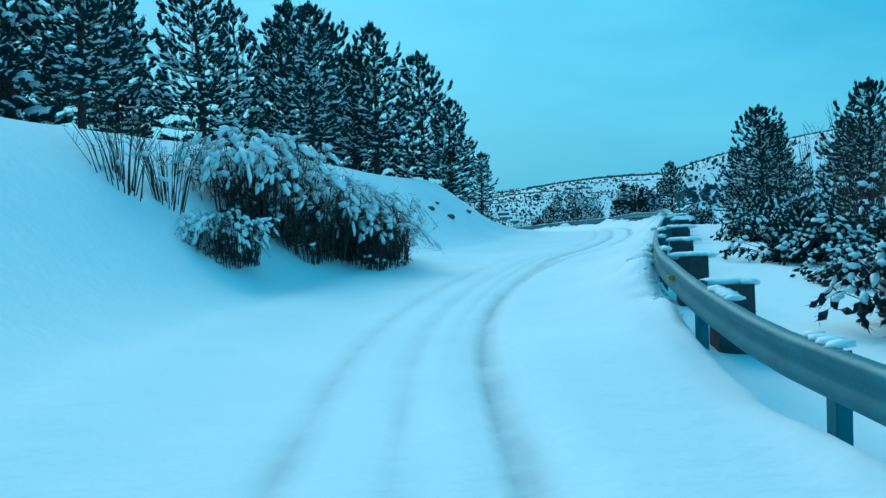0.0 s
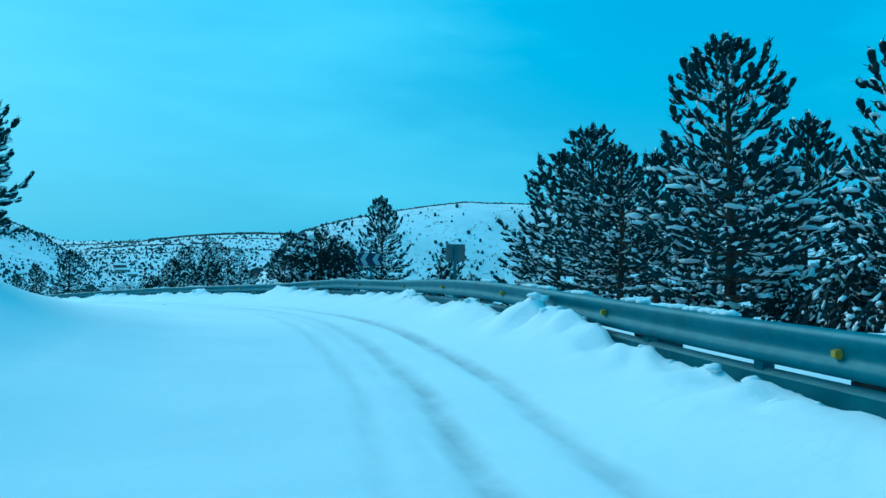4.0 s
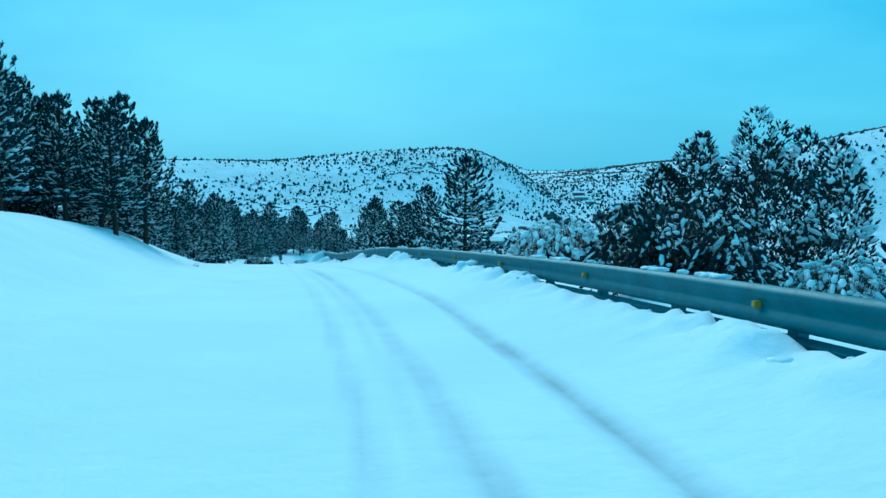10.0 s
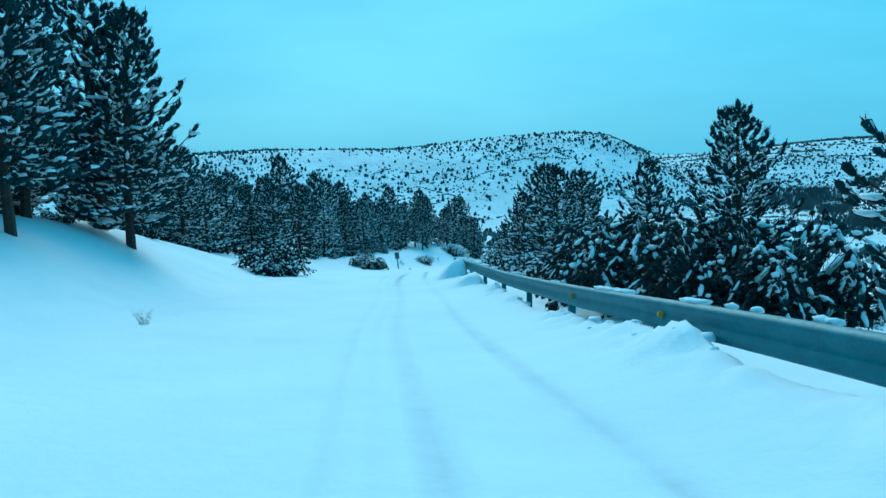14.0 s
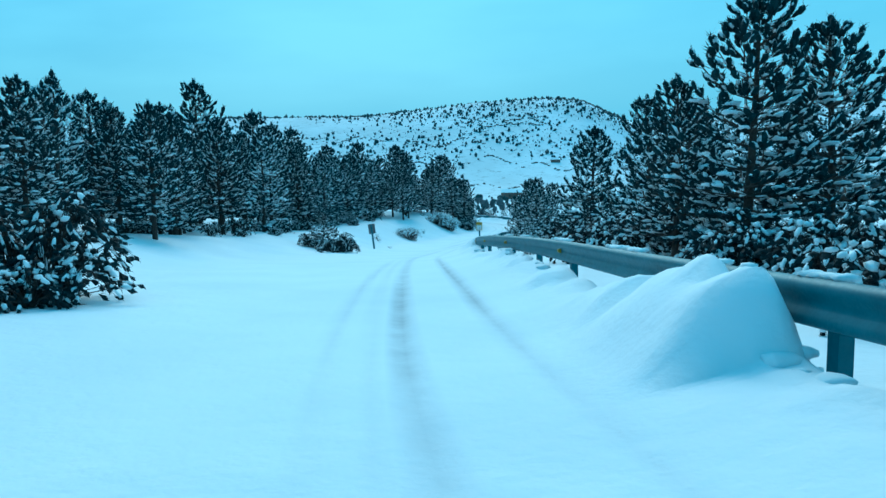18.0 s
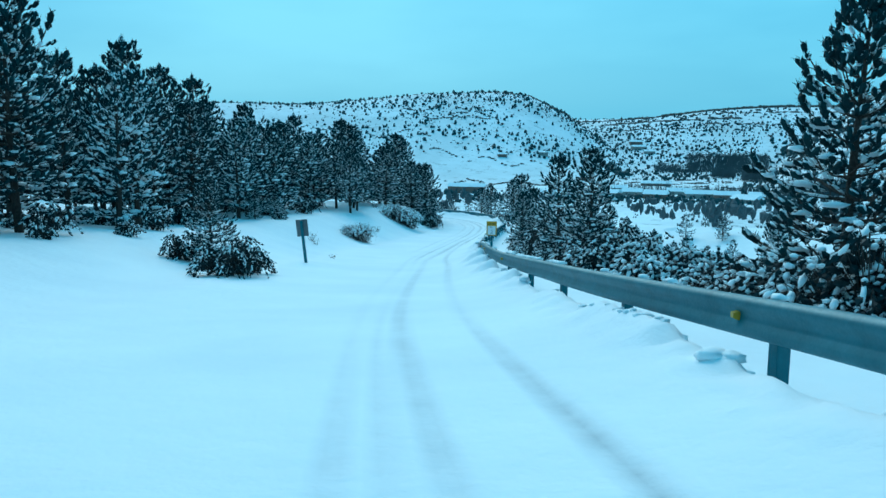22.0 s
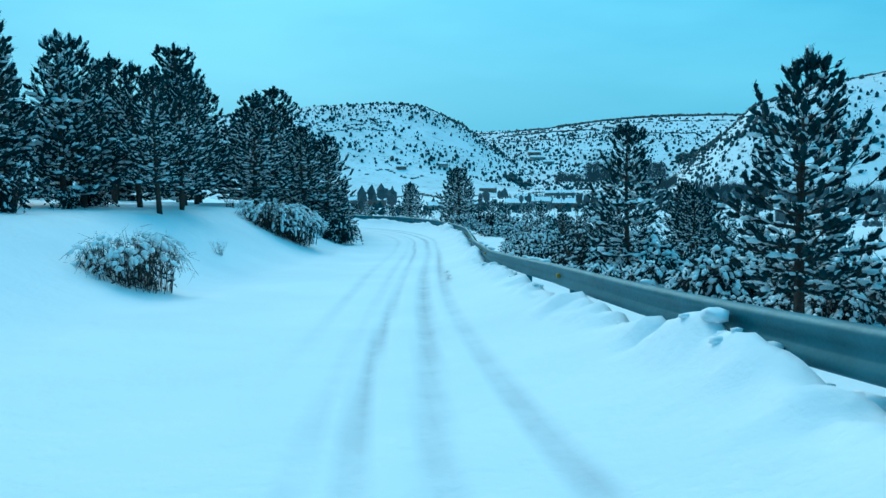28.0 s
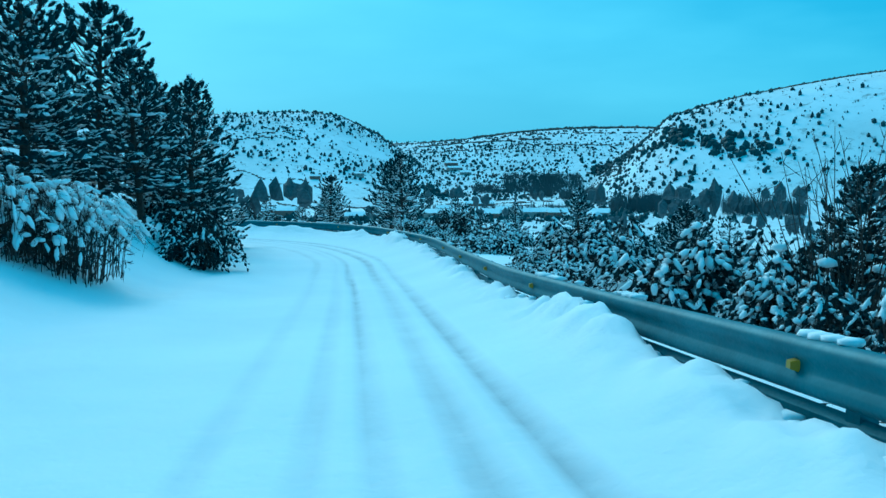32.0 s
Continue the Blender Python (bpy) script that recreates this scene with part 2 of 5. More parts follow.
def tube(buf, points, radii, sides=6):
    points = np.asarray(points, float)
    rings = []
    for k, p in enumerate(points):
        d = points[min(k + 1, len(points) - 1)] - points[max(k - 1, 0)]
        d = d / (np.linalg.norm(d) + 1e-9)
        u = np.cross(d, (0.31, 0.95, 0.1))
        u /= np.linalg.norm(u) + 1e-9
        w = np.cross(d, u)
        a = np.arange(sides) * 2 * np.pi / sides
        rings.append(p + radii[k] * (np.cos(a)[:, None] * u + np.sin(a)[:, None] * w))
    faces = []
    for k in range(len(points) - 1):
        for j in range(sides):
            faces.append((k * sides + j, k * sides + (j + 1) % sides, (k + 1) * sides + (j + 1) % sides, (k + 1) * sides + j))
    faces.append(tuple(range(sides))[::-1])
    faces.append(tuple((len(points) - 1) * sides + j for j in range(sides)))
    buf.add(np.concatenate(rings), faces)


def box(buf, lo, hi):
    (a, b, c), (d, e, f) = lo, hi
    buf.add([(a, b, c), (d, b, c), (d, e, c), (a, e, c), (a, b, f), (d, b, f), (d, e, f), (a, e, f)],
            [(0, 3, 2, 1), (4, 5, 6, 7), (0, 1, 5, 4), (1, 2, 6, 5), (2, 3, 7, 6), (3, 0, 4, 7)])


def ico(level):
    bm = bmesh.new()
    bmesh.ops.create_icosphere(bm, subdivisions=level, radius=1.0)
    v = np.array([p.co[:] for p in bm.verts])
    f = [tuple(q.index for q in p.verts) for p in bm.faces]
    bm.free()
    return v, f


ICO1, ICO2 = ico(1), ico(2)
OCTA = (np.array([(1, 0, 0), (0, 1, 0), (-1, 0, 0), (0, -1, 0), (0, 0, 1), (0, 0, -1)], float),
        [(0, 1, 4), (1, 2, 4), (2, 3, 4), (3, 0, 4), (1, 0, 5), (2, 1, 5), (3, 2, 5), (0, 3, 5)])


def lump(buf, centre, radii, rng, rough=0.25, level=1):
    v, f = (OCTA, ICO1, ICO2)[level]
    v = v * (1 + rng.uniform(-rough, rough, (len(v), 1))) * radii
    a = rng.uniform(0, 6.28)
    c, s = math.cos(a), math.sin(a)
    v = v @ np.array([[c, s, 0], [-s, c, 0], [0, 0, 1]])
    buf.add(v + centre, f)


# ---- the road line: ground track, one point about every 9.6 m ----
TRACK = np.array([
    (-0.45, -40.0, 0.9), (-0.2, -20.0, 0.45), (0.0, 0.0, 0.0), (0.16, 9.64, -0.17), (2.06, 19.21, -0.26), (4.47, 28.75, -0.46), (6.75, 38.37, -0.49),
    (7.80, 48.27, -0.87), (7.09, 58.09, -1.36), (5.27, 67.75, -1.86), (2.64, 77.38, -2.48), (-0.49, 86.88, -3.23), (-3.50, 95.94, -4.22),
    (-6.10, 104.56, -5.13), (-8.60, 112.36, -5.85), (-10.56, 119.67, -6.58), (-12.49, 127.32, -7.47), (-14.34, 135.78, -8.57),
    (-15.67, 144.44, -9.68), (-16.72, 152.80, -10.68), (-17.75, 160.84, -11.67), (-18.31, 168.45, -12.44), (-18.58, 175.88, -13.14),
    (-18.75, 186.0, -14.05), (-18.95, 195.0, -14.75), (-19.4, 203.0, -15.2), (-21.8, 210.0, -15.5), (-27.5, 215.5, -15.8), (-36.0, 218.0, -16.3), (-50.0, 219.0, -17.0)])


def catmull(p, step):
    out = []
    for k in range(len(p) - 1):
        a, b, c, d = p[max(k - 1, 0)], p[k], p[k + 1], p[min(k + 2, len(p) - 1)]
        n = max(2, int(np.linalg.norm(c - b) / step))
        for t in np.arange(n) / n:
            out.append(0.5 * (2 * b + (c - a) * t + (2 * a - 5 * b + 4 * c - d) * t**2 + (3 * b - a - 3 * c + d) * t**3))
    out.append(p[-1])
    return np.array(out)


LINE = catmull(TRACK, 0.5)
SEG = np.r_[0, np.cumsum(np.hypot(*np.diff(LINE[:, :2], axis=0).T))]
S0 = SEG[np.argmin(np.hypot(LINE[:, 0], LINE[:, 1]))]
SEG = SEG - S0
TAN = np.gradient(LINE[:, :2], axis=0)
TAN /= np.linalg.norm(TAN, axis=1)[:, None]


def smooth(a, b, x):
    t = np.clip((x - a) / (b - a), 0, 1)
    return t * t * (3 - 2 * t)


def along(s, d):
    """World x, y of a place s metres along the road and d metres to its right; the road's z and heading."""
    x, y, z = (np.interp(s, SEG, LINE[:, k]) for k in range(3))
    tx, ty = np.interp(s, SEG, TAN[:, 0]), np.interp(s, SEG, TAN[:, 1])
    n = np.hypot(tx, ty)
    return x + d * ty / n, y - d * tx / n, z, np.arctan2(-tx, ty)


def to_road(x, y):
    """s and d of a place (nearest road point)."""
    x, y = np.atleast_1d(x).astype(float), np.atleast_1d(y).astype(float)
    s, d = np.empty_like(x), np.empty_like(x)
    for k in range(0, len(x), 4000):
        q = np.stack([x[k:k + 4000], y[k:k + 4000]], 1)
        i = np.argmin(((q[:, None] - LINE[None, :, :2]) ** 2).sum(-1), 1)
        r = q - LINE[i, :2]
        s[k:k + 4000] = SEG[i] + (r * TAN[i]).sum(1)
        d[k:k + 4000] = r[:, 0] * TAN[i, 1] - r[:, 1] * TAN[i, 0]
    return s, d


# bank on the uphill side: s, toe, top, height;  guard rail: s, offset
BANK = np.array([(-40, 3.0, 7.8, 2.9), (20, 2.9, 7.6, 3.0), (35, 2.7, 7, 2.6), (45, 3, 8, 1.1), (60, 3.5, 9, 0.6), (75, 3.5, 9, 1.4), (95, 4, 10, 2.3), (114, 4.5, 10.5, 2.4),
                 (130, 5, 12, 1.3), (150, 4.5, 10, 0.9), (165, 4, 9, 1.2), (190, 3.2, 8, 1.9), (205, 3, 7.5, 2.0), (260, 3, 8, 1.5)])
# s, offset, height of the beam's middle over the road
RAIL = np.array([(-30, 2.3, 0.2), (0, 2.3, 0.19), (5.6, 2.35, 0.255), (9.3, 2.52, 0.46), (18, 2.95, 0.623), (21, 3.15, 0.723), (29, 3.5, 0.718), (37, 3.45, 0.718), (41, 3.6, 0.7), (45, 3.9, 0.676),
                 (50, 3.75, 0.747), (56, 3.9, 0.653), (63, 3.35, 0.605), (75, 3, 0.545), (87, 3.05, 0.503), (100, 3, 0.53), (106, 2.95, 0.541), (112, 2.92, 0.595), (123, 3, 0.589), (143, 2.9, 0.624),
                 (150, 2.7, 0.613), (156, 2.6, 0.637), (161, 2.75, 0.642), (174, 2.85, 0.577), (182, 2.5, 0.527), (187, 2.6, 0.48), (193, 2.6, 0.47), (200, 2.8, 0.509), (215, 3, 0.556), (260, 3, 0.55)])
# wheel ruts: offset, depth, width, packing
RUTS = ((1.05, 0.04, 0.11, 0.75), (0.33, 0.035, 0.14, 0.7), (0.02, 0.012, 0.09, 0.22), (-0.32, 0.015, 0.1, 0.28), (-0.9, 0.03, 0.12, 0.6))


def rail_off(s):
    return np.interp(s, RAIL[:, 0], RAIL[:, 1])


def rail_up(s):
    return np.interp(s, RAIL[:, 0], RAIL[:, 2])


def rut_marks(s, d):
    """Depth of the ruts and how far the snow in them is packed."""
    wob = 0.03 * np.sin(s * 0.11) + 0.02 * np.sin(s * 0.29 + 1)
    deep, pack = np.zeros_like(s), np.zeros_like(s)
    for k, (c, dep, wid, p) in enumerate(RUTS):
        w = wob * (1 + 0.5 * k) if k < 2 else wob * 2 + 0.05 * np.sin(s * 0.17 + k)
        if k == 0:
            w = w - 0.75 * (1 - smooth(13, 27, s)) + np.interp(s, [58, 64, 74, 92, 110, 125, 165, 175], [0.0, 0.15, 0.42, 0.4, 0.3, 0.28, 0.1, 0.0])
        if k == 1:
            w = w + 0.28 * smooth(160, 172, s)
        amount = 0.72 + 0.28 * np.sin(s * 0.21 + k * 2.1)
        if k == 2:
            amount = amount * (1 + 2.2 * smooth(160, 172, s))
        if k == 4:
            amount = amount * np.maximum(1 - smooth(12, 22, s), 0.5 * smooth(165, 180, s))
        w = w + np.interp(s, [20, 32, 44, 56, 62, 70], [0, 0.95, 0.65, 0.5, 0.35, 0.05])
        amount = amount * np.interp(s, [-5, 84, 92, 112, 120, 135, 143, 158, 166, 240], [1.0, 1.0, 0.4, 0.35, 1.15, 1.05, 0.4, 0.5, 0.95, 1.0])
        g = np.exp(-np.abs((d - c - w) / (wid * 0.85)) ** 3) * amount
        deep, pack = deep + dep * g, np.maximum(pack, p * g)
    return deep, pack


NOISE = np.random.RandomState(4)
WAVES = [(NOISE.uniform(-1, 1, 2) * f, NOISE.uniform(0, 6.28), a) for f, a in ((0.15, 0.5), (0.3, 0.35), (0.6, 0.2), (1.1, 0.12), (2.3, 0.06), (4.5, 0.03)) for _ in range(4)]


def ripple(x, y, top=9):
    return sum(a * np.sin(k[0] * x + k[1] * y + p) for k, p, a in WAVES[:4 * top])


def far_height(x, y):
    """Valley, mesa, the hill across and the plateau behind."""
    valley = -46 + 6 * np.sin(x / 170 + 1) * np.sin(y / 230)
    # spur on which the road runs
    spur = -14 - 0.02 * np.maximum(-x - 20, 0) + 0.5 * ripple(x / 9, y / 9)
    k = smooth(224, 372, y + 0.45 * (x + 20))
    k = np.maximum(k, smooth(20, 190, x + 10 + 0.05 * (y - 100)))
    z = spur * (1 - k) + valley * k
    ang = np.degrees(np.arctan2(x + 10, y - 110))
    r = np.hypot(x + 10, y - 110)
    # mesa ahead
    prof = np.interp(ang, [-70, -40, -23, -17, -12.5, -9, -5, -3.5, -1.8, 0.6, 3, 6], [0.76, 0.73, 0.73, 0.79, 0.91, 0.995, 1.02, 1.015, 0.96, 0.71, 0.33, 0])
    z = z + prof * 84 * smooth(620, 1010, r) * (1 - 0.35 * smooth(1010, 1060, r) * 0)
    # hill across the valley
    prof = np.interp(ang, [13.5, 16, 18.5, 20.5, 23, 27, 31, 39, 50, 80], [0, 0.34, 0.68, 0.76, 0.83, 0.91, 0.98, 0.96, 0.9, 0.75])
    z = z + prof * 99 * smooth(520, 775, r)
    # plateau
    prof = np.interp(ang, [-40, -2, 2.5, 8.3, 10, 14, 17.5, 24], [0.6, 0.88, 0.92, 1.07, 1.13, 1.19, 1.22, 1.18])
    z = np.maximum(z, -46 + prof * 60 * smooth(860, 1260, r))
    rough = ripple(x / 25, y / 25) * np.clip((r - 350) / 200, 0, 3)
    return z + rough


# snow thrown up by the plough: start, length, height
MOUNDS = ((24.0, 1.4, 0.1), (34.4, 1.2, 0.2), (37.2, 1.0, 0.1), (55.2, 0.7, 0.04), (66.6, 0.8, 0.1), (109.4, 2.0, 0.26), (114.2, 3.0, 0.46), (116.3, 2.2, 0.26), (120.3, 1.4, 0.16), (130.0, 1.6, 0.08),
          (145.0, 2.0, 0.08), (149.6, 1.2, 0.13), (153.0, 1.4, 0.14), (155.1, 1.5, 0.2), (163.0, 1.6, 0.12), (170.7, 0.9, 0.14), (184.4, 0.9, 0.08))


def near_height(s, d, x, y):
    z = np.interp(s, SEG, LINE[:, 2])
    toe, top, high = (np.interp(s, BANK[:, 0], BANK[:, k]) for k in (1, 2, 3))
    ro = rail_off(s)
    up = smooth(toe, top, -d) * high + np.maximum(-d - top, 0) * 0.05
    up = up + 0.12 * smooth(1.5, toe, -d)
    lumps = 0.5 * np.abs(np.sin(s * 2.1 + 1.4 * np.sin(s * 0.83) + d)) + 0.5 * np.abs(np.sin(s * 3.7 + 1.5 * np.sin(s * 1.3) + 1.5 * d)) + 0.25 * ripple(x * 1.7, y * 1.7, 5)
    covered = np.interp(s, [4, 8, 14, 57, 62, 80, 90, 97, 146, 154, 176, 182, 188, 192], [0.5, 1.0, 1.08, 1.02, 1.25, 1.25, 1.08, 0.8, 0.8, 1.15, 1.15, 1.15, 1.2, 1.25])
    lumps = lumps * np.clip(0.75 + 0.45 * np.sin(s * 0.61) + 0.35 * np.sin(s * 1.47 + 2), 0.1, 1.5)
    e = d - ro + 0.26
    ridge = (0.28 * np.exp(-(e / np.where(e < 0, 0.95, 0.2)) ** 2) + 0.22 * np.clip(lumps - 0.2, 0, 1.2) * np.exp(-(e / np.where(e < 0, 0.34, 0.2)) ** 2)) * covered
    chunk = np.sin(s * 6.3 + 2 * np.sin(d * 6.1 + s * 0.7)) * np.sin(d * 8.3 + 2 * np.sin(s * 2.9))
    ridge = ridge + 0.05 * np.clip(chunk, -0.3, 1) * np.exp(-((e + 0.1) / 0.4) ** 2) * covered
    for s0, ln, tall in MOUNDS:
        bulge = tall * smooth(s0 - 0.12, s0 + 0.16, s) * (1 - smooth(s0 + 0.35 * ln, s0 + ln, s))
        ridge = ridge + bulge * np.exp(-np.abs((e + 0.14) / np.where(e < -0.14, min(0.62, 0.28 + 0.12 * ln), 0.3)) ** 3.2)
    tilt = (rail_up(s) - 0.58) * np.clip((d - 0.8) / (ro - 0.8), 0, 1.3)
    out = np.maximum(d - ro, 0)
    down = -0.10 * np.maximum(out - 2.0, 0) - 0.22 * np.maximum(out - 7, 0)
    down = np.maximum(down, -9) * np.interp(s, [0, 30, 50, 100], [0.4, 0.6, 1.0, 1.0])
    bumps = 0.05 * ripple(x, y) * smooth(1.8, 4, np.abs(d))
    return z + up + ridge + down + tilt + bumps - rut_marks(s, d)[0]


def height(x, y):
    """Ground height at any place."""
    x, y = np.atleast_1d(np.asarray(x, float)), np.atleast_1d(np.asarray(y, float))
    s, d = to_road(x, y)
    k = np.maximum(smooth(22, 60, np.abs(d)), np.maximum(smooth(225, 245, s), smooth(-20, -38, s)))
    return near_height(s, d, x, y) * (1 - k) + far_height(x, y) * k


# ---- ground: one sheet, finest on the road ----
def build_ground():
    ss = np.r_[np.arange(-38, 10, 0.5), np.arange(10, 214, 0.15), np.arange(214, 246, 0.4)]
    side = np.r_[np.arange(0, 2.0, 0.1), np.arange(2.0, 4.6, 0.07), np.arange(4.7, 12, 0.5), np.geomspace(12.5, 64, 14)]
    dd = np.r_[-side[::-1], side[1:]]
    S, D = np.meshgrid(ss, dd, indexing="ij")
    X, Y, Zr, _ = along(S, D)
    k = np.maximum(smooth(22, 60, np.abs(D)), np.maximum(smooth(225, 245, S), smooth(-20, -38, S)))
    Z = near_height(S, D, X, Y) * (1 - k) + far_height(X, Y) * k
    n, m = S.shape
    i = (np.arange(n - 1)[:, None] * m + np.arange(m - 1)).ravel()
    b = Buf()
    b.add(np.stack([X, Y, Z], -1).reshape(-1, 3), np.stack([i, i + 1, i + m + 1, i + m], 1).tolist())
    ground = part("ground", b, SNOW, smooth=True)
    ground.data.attributes.new("packed", "FLOAT", "POINT").data.foreach_set("value", rut_marks(S, D)[1].ravel().astype(np.float32))
    bare = sum(np.exp(-((S - s0) / ln) ** 2 - ((D - d0) / 0.065) ** 2) for s0, ln, d0 in ((180.6, 1.2, 1.3), (182.5, 0.5, 1.27)))
    ground.data.attributes.new("dirt", "FLOAT", "POINT").data.foreach_set("value", np.clip(bare, 0, 1).ravel().astype(np.float32))
    tagged(ground, "snow-covered mountain road and verges with shallow wheel ruts", "snowy ground", kind="structure")
    # distance
    rr = np.r_[np.linspace(20, 70, 8), np.geomspace(76, 4600, 150)]
    aa = np.radians(np.r_[np.arange(-180, -45, 3.0), np.arange(-45, 60, 0.45), np.arange(60, 181, 3.0)])
    R, A = np.meshgrid(rr, aa, indexing="ij")
    X, Y = -10 + R * np.sin(A), 110 + R * np.cos(A)
    s, d = to_road(X.ravel(), Y.ravel())
    s, d = s.reshape(X.shape), d.reshape(X.shape)
    inside = (1 - smooth(40, 62, np.abs(d))) * smooth(-38, -30, s) * (1 - smooth(236, 246, s))
    Z = far_height(X, Y) - 14 * inside - 0.1
    n, m = R.shape
    i = (np.arange(n - 1)[:, None] * m + np.arange(m - 1)).ravel()
    b = Buf()
    b.add(np.stack([X, Y, Z], -1).reshape(-1, 3), np.stack([i, i + m, i + m + 1, i + 1], 1).tolist())
    tagged(part("hills", b, HILL, smooth=True), "snow-covered valley, mesa and plateau in the distance", "hills", kind="structure")


build_ground()


# ---- guard rail ----
def rail_point(s, up=0.0):
    x, y, z, h = along(s, rail_off(s))
    return np.array([float(x), float(y), float(z) + float(rail_up(s)) + up]), float(h)


WAVE = [(-0.01, -0.155), (0.03, -0.152), (0.058, -0.135), (0.074, -0.105), (0.07, -0.07), (0.045, -0.035), (0.034, 0.0), (0.045, 0.035), (0.07, 0.07), (0.074, 0.105), (0.058, 0.135), (0.03, 0.152), (-0.01, 0.155)]


def panel(buf, s0, s1, profile, up, back=0.004, n=8):
    """A pressed steel panel along the rail; the profile bulges towards the road."""
    rings = []
    for s in np.linspace(s0, s1, n):
        p, h = rail_point(s, up)
        left = np.array([-math.cos(h), -math.sin(h), 0])
        rings.append([p + left * (o + 0.06) + (0, 0, v) for o, v in profile] + [p + left * (o + 0.06 - back) + (0, 0, v) for o, v in profile[::-1]])
    m = len(rings[0])
    faces = [(k * m + j, k * m + (j + 1) % m, (k + 1) * m + (j + 1) % m, (k + 1) * m + j) for k in range(n - 1) for j in range(m)]
    buf.add(np.concatenate(rings), faces)


def build_rail():
    root = thing("guard_rail", *rail_point(0)[0], "long galvanised steel crash barrier with posts and snow at its foot", "guard rail")
    origin = np.array(root.location)

    def own(name, b, mat, label="", smooth_=False, parent=root):
        me = b.mesh(name, mat, smooth_)
        me.transform(Matrix.Translation(-origin))
        ob = new(name, me)
        ob.parent = parent
        return tagged(ob, label)

    posts = [-24, -20, -16, -12, -8, -4, 0.8, 4.8, 8.1, *np.arange(12.4, 92, 1.95), 94.6, 98.6, 102.6, 106.5, 110.2, 114, 117.8, 121.5, 124.6, 128.2, 131.2, 134.3, 137.8, 141.4, 144.9, 148.5, 152.9,
             157.2, 161, 164.6, 168.6, 172.6, 176.5, 180.1, 183.7, 187.5, 191.2, *np.arange(193.2, 233, 1.95)]
    for s in np.arange(-24, 232, 4.0):
        b = Buf()
        panel(b, s, s + 4.03, WAVE, 0.0, n=7)
        own("beam", b, STEEL, smooth_=True)
        if 11.5 < s < 86 or s > 179:
            b = Buf()
            panel(b, s, s + 4.02, [(-0.03, -0.17), (0.0, -0.12), (0.0, 0.12), (-0.03, 0.17)], -0.365, n=7)
            own("lower_rail", b, STEEL, "flat lower protective rail")
    for q in posts:
        p, h = rail_point(q)
        b = Buf()
        g = float(height(p[0], p[1])[0])
        for a0, b0, a1, b1 in ((-0.06, -0.045, -0.05, 0.05), (0.05, -0.045, 0.06, 0.05), (-0.06, -0.05, 0.06, -0.04)):
            box(b, (b0, a0, g - 0.4 - p[2]), (b1, a1, 0.13))
        b.v = [np.concatenate(b.v) @ Matrix.Rotation(-h, 3, "Z") + p]
        own("post", b, STEEL)
        b = Buf()
        box(b, (-0.06, -0.06, -0.07), (0.0, 0.06, 0.07))
        b.v = [np.concatenate(b.v) @ Matrix.Rotation(-h, 3, "Z") + p]
        own("spacer", b, DARKGREY)
    for s in [9.3, *np.arange(13.6, 100, 3.84), 122.0, 128.65, 134.75, 149.2, 157.75, 161.85, 173.2, 184.15, 187.8, 190.9, *np.arange(195, 230, 4.0)]:
        p, h = rail_point(s)
        b = Buf()
        b.add([(-0.10, -0.026, -0.036), (-0.10, 0.026, -0.036), (-0.10, 0.026, 0.036), (-0.10, -0.026, 0.036),
               (-0.155, -0.022, -0.016), (-0.155, 0.022, -0.016), (-0.155, 0.022, 0.026), (-0.155, -0.022, 0.026)],
              [(0, 1, 2, 3), (7, 6, 5, 4), (0, 4, 5, 1), (1, 5, 6, 2), (2, 6, 7, 3), (3, 7, 4, 0)])
        b.v = [np.concatenate(b.v) @ Matrix.Rotation(-h, 3, "Z") + p]
        own("reflector", b, YELLOW, "small yellow reflector")


build_rail()


# ---- trees ----
def needles(buf, core, base, way, length, spread, rng, n=14, width=0.05, fat=0.42):
    """A bottle-brush of needles along one shoot, around a thin dark core."""
    way = way / np.linalg.norm(way)
    u = np.cross(way, (0.2, 0.3, 0.93))
    u /= np.linalg.norm(u) + 1e-9
    w = np.cross(way, u)
    t = rng.uniform(0.05, 1.0, n)
    a = rng.uniform(0, 6.28, n)
    out = np.cos(a)[:, None] * u + np.sin(a)[:, None] * w
    p = base + way * (t * length)[:, None]
    tip = p + (out * 0.75 + way * 0.75) * (spread * rng.uniform(0.7, 1.2, n))[:, None]
    side = np.cross(out, way) * width * 0.5
    v = np.stack([p - side, p + side, tip], 1).reshape(-1, 3)
    buf.add(v, [(3 * k, 3 * k + 1, 3 * k + 2) for k in range(n)])
    r = spread * fat
    mid = base + way * length * 0.45
    core.add(np.array([base, mid + u * r, mid + w * r, mid - u * r, mid - w * r, base + way * (length * 1.05)]),
             [(0, 2, 1), (0, 3, 2), (0, 4, 3), (0, 1, 4), (5, 1, 2), (5, 2, 3), (5, 3, 4), (5, 4, 1)])


def pile(buf, centre, way, half, side, high, rng, rough=0.22, ball=None):
    """An elongated lump of snow that lies along a shoot."""
    v, f = ball or ICO1
    way = way / (np.linalg.norm(way) + 1e-9)
    u = np.cross(way, (0.11, 0.07, 0.99))
    u /= np.linalg.norm(u) + 1e-9
    w = np.cross(u, way)
    v = v * (1 + rng.uniform(-rough, rough, (len(v), 1))) * (half, side, high)
    buf.add(v @ np.stack([way, u, w]) + centre, f)


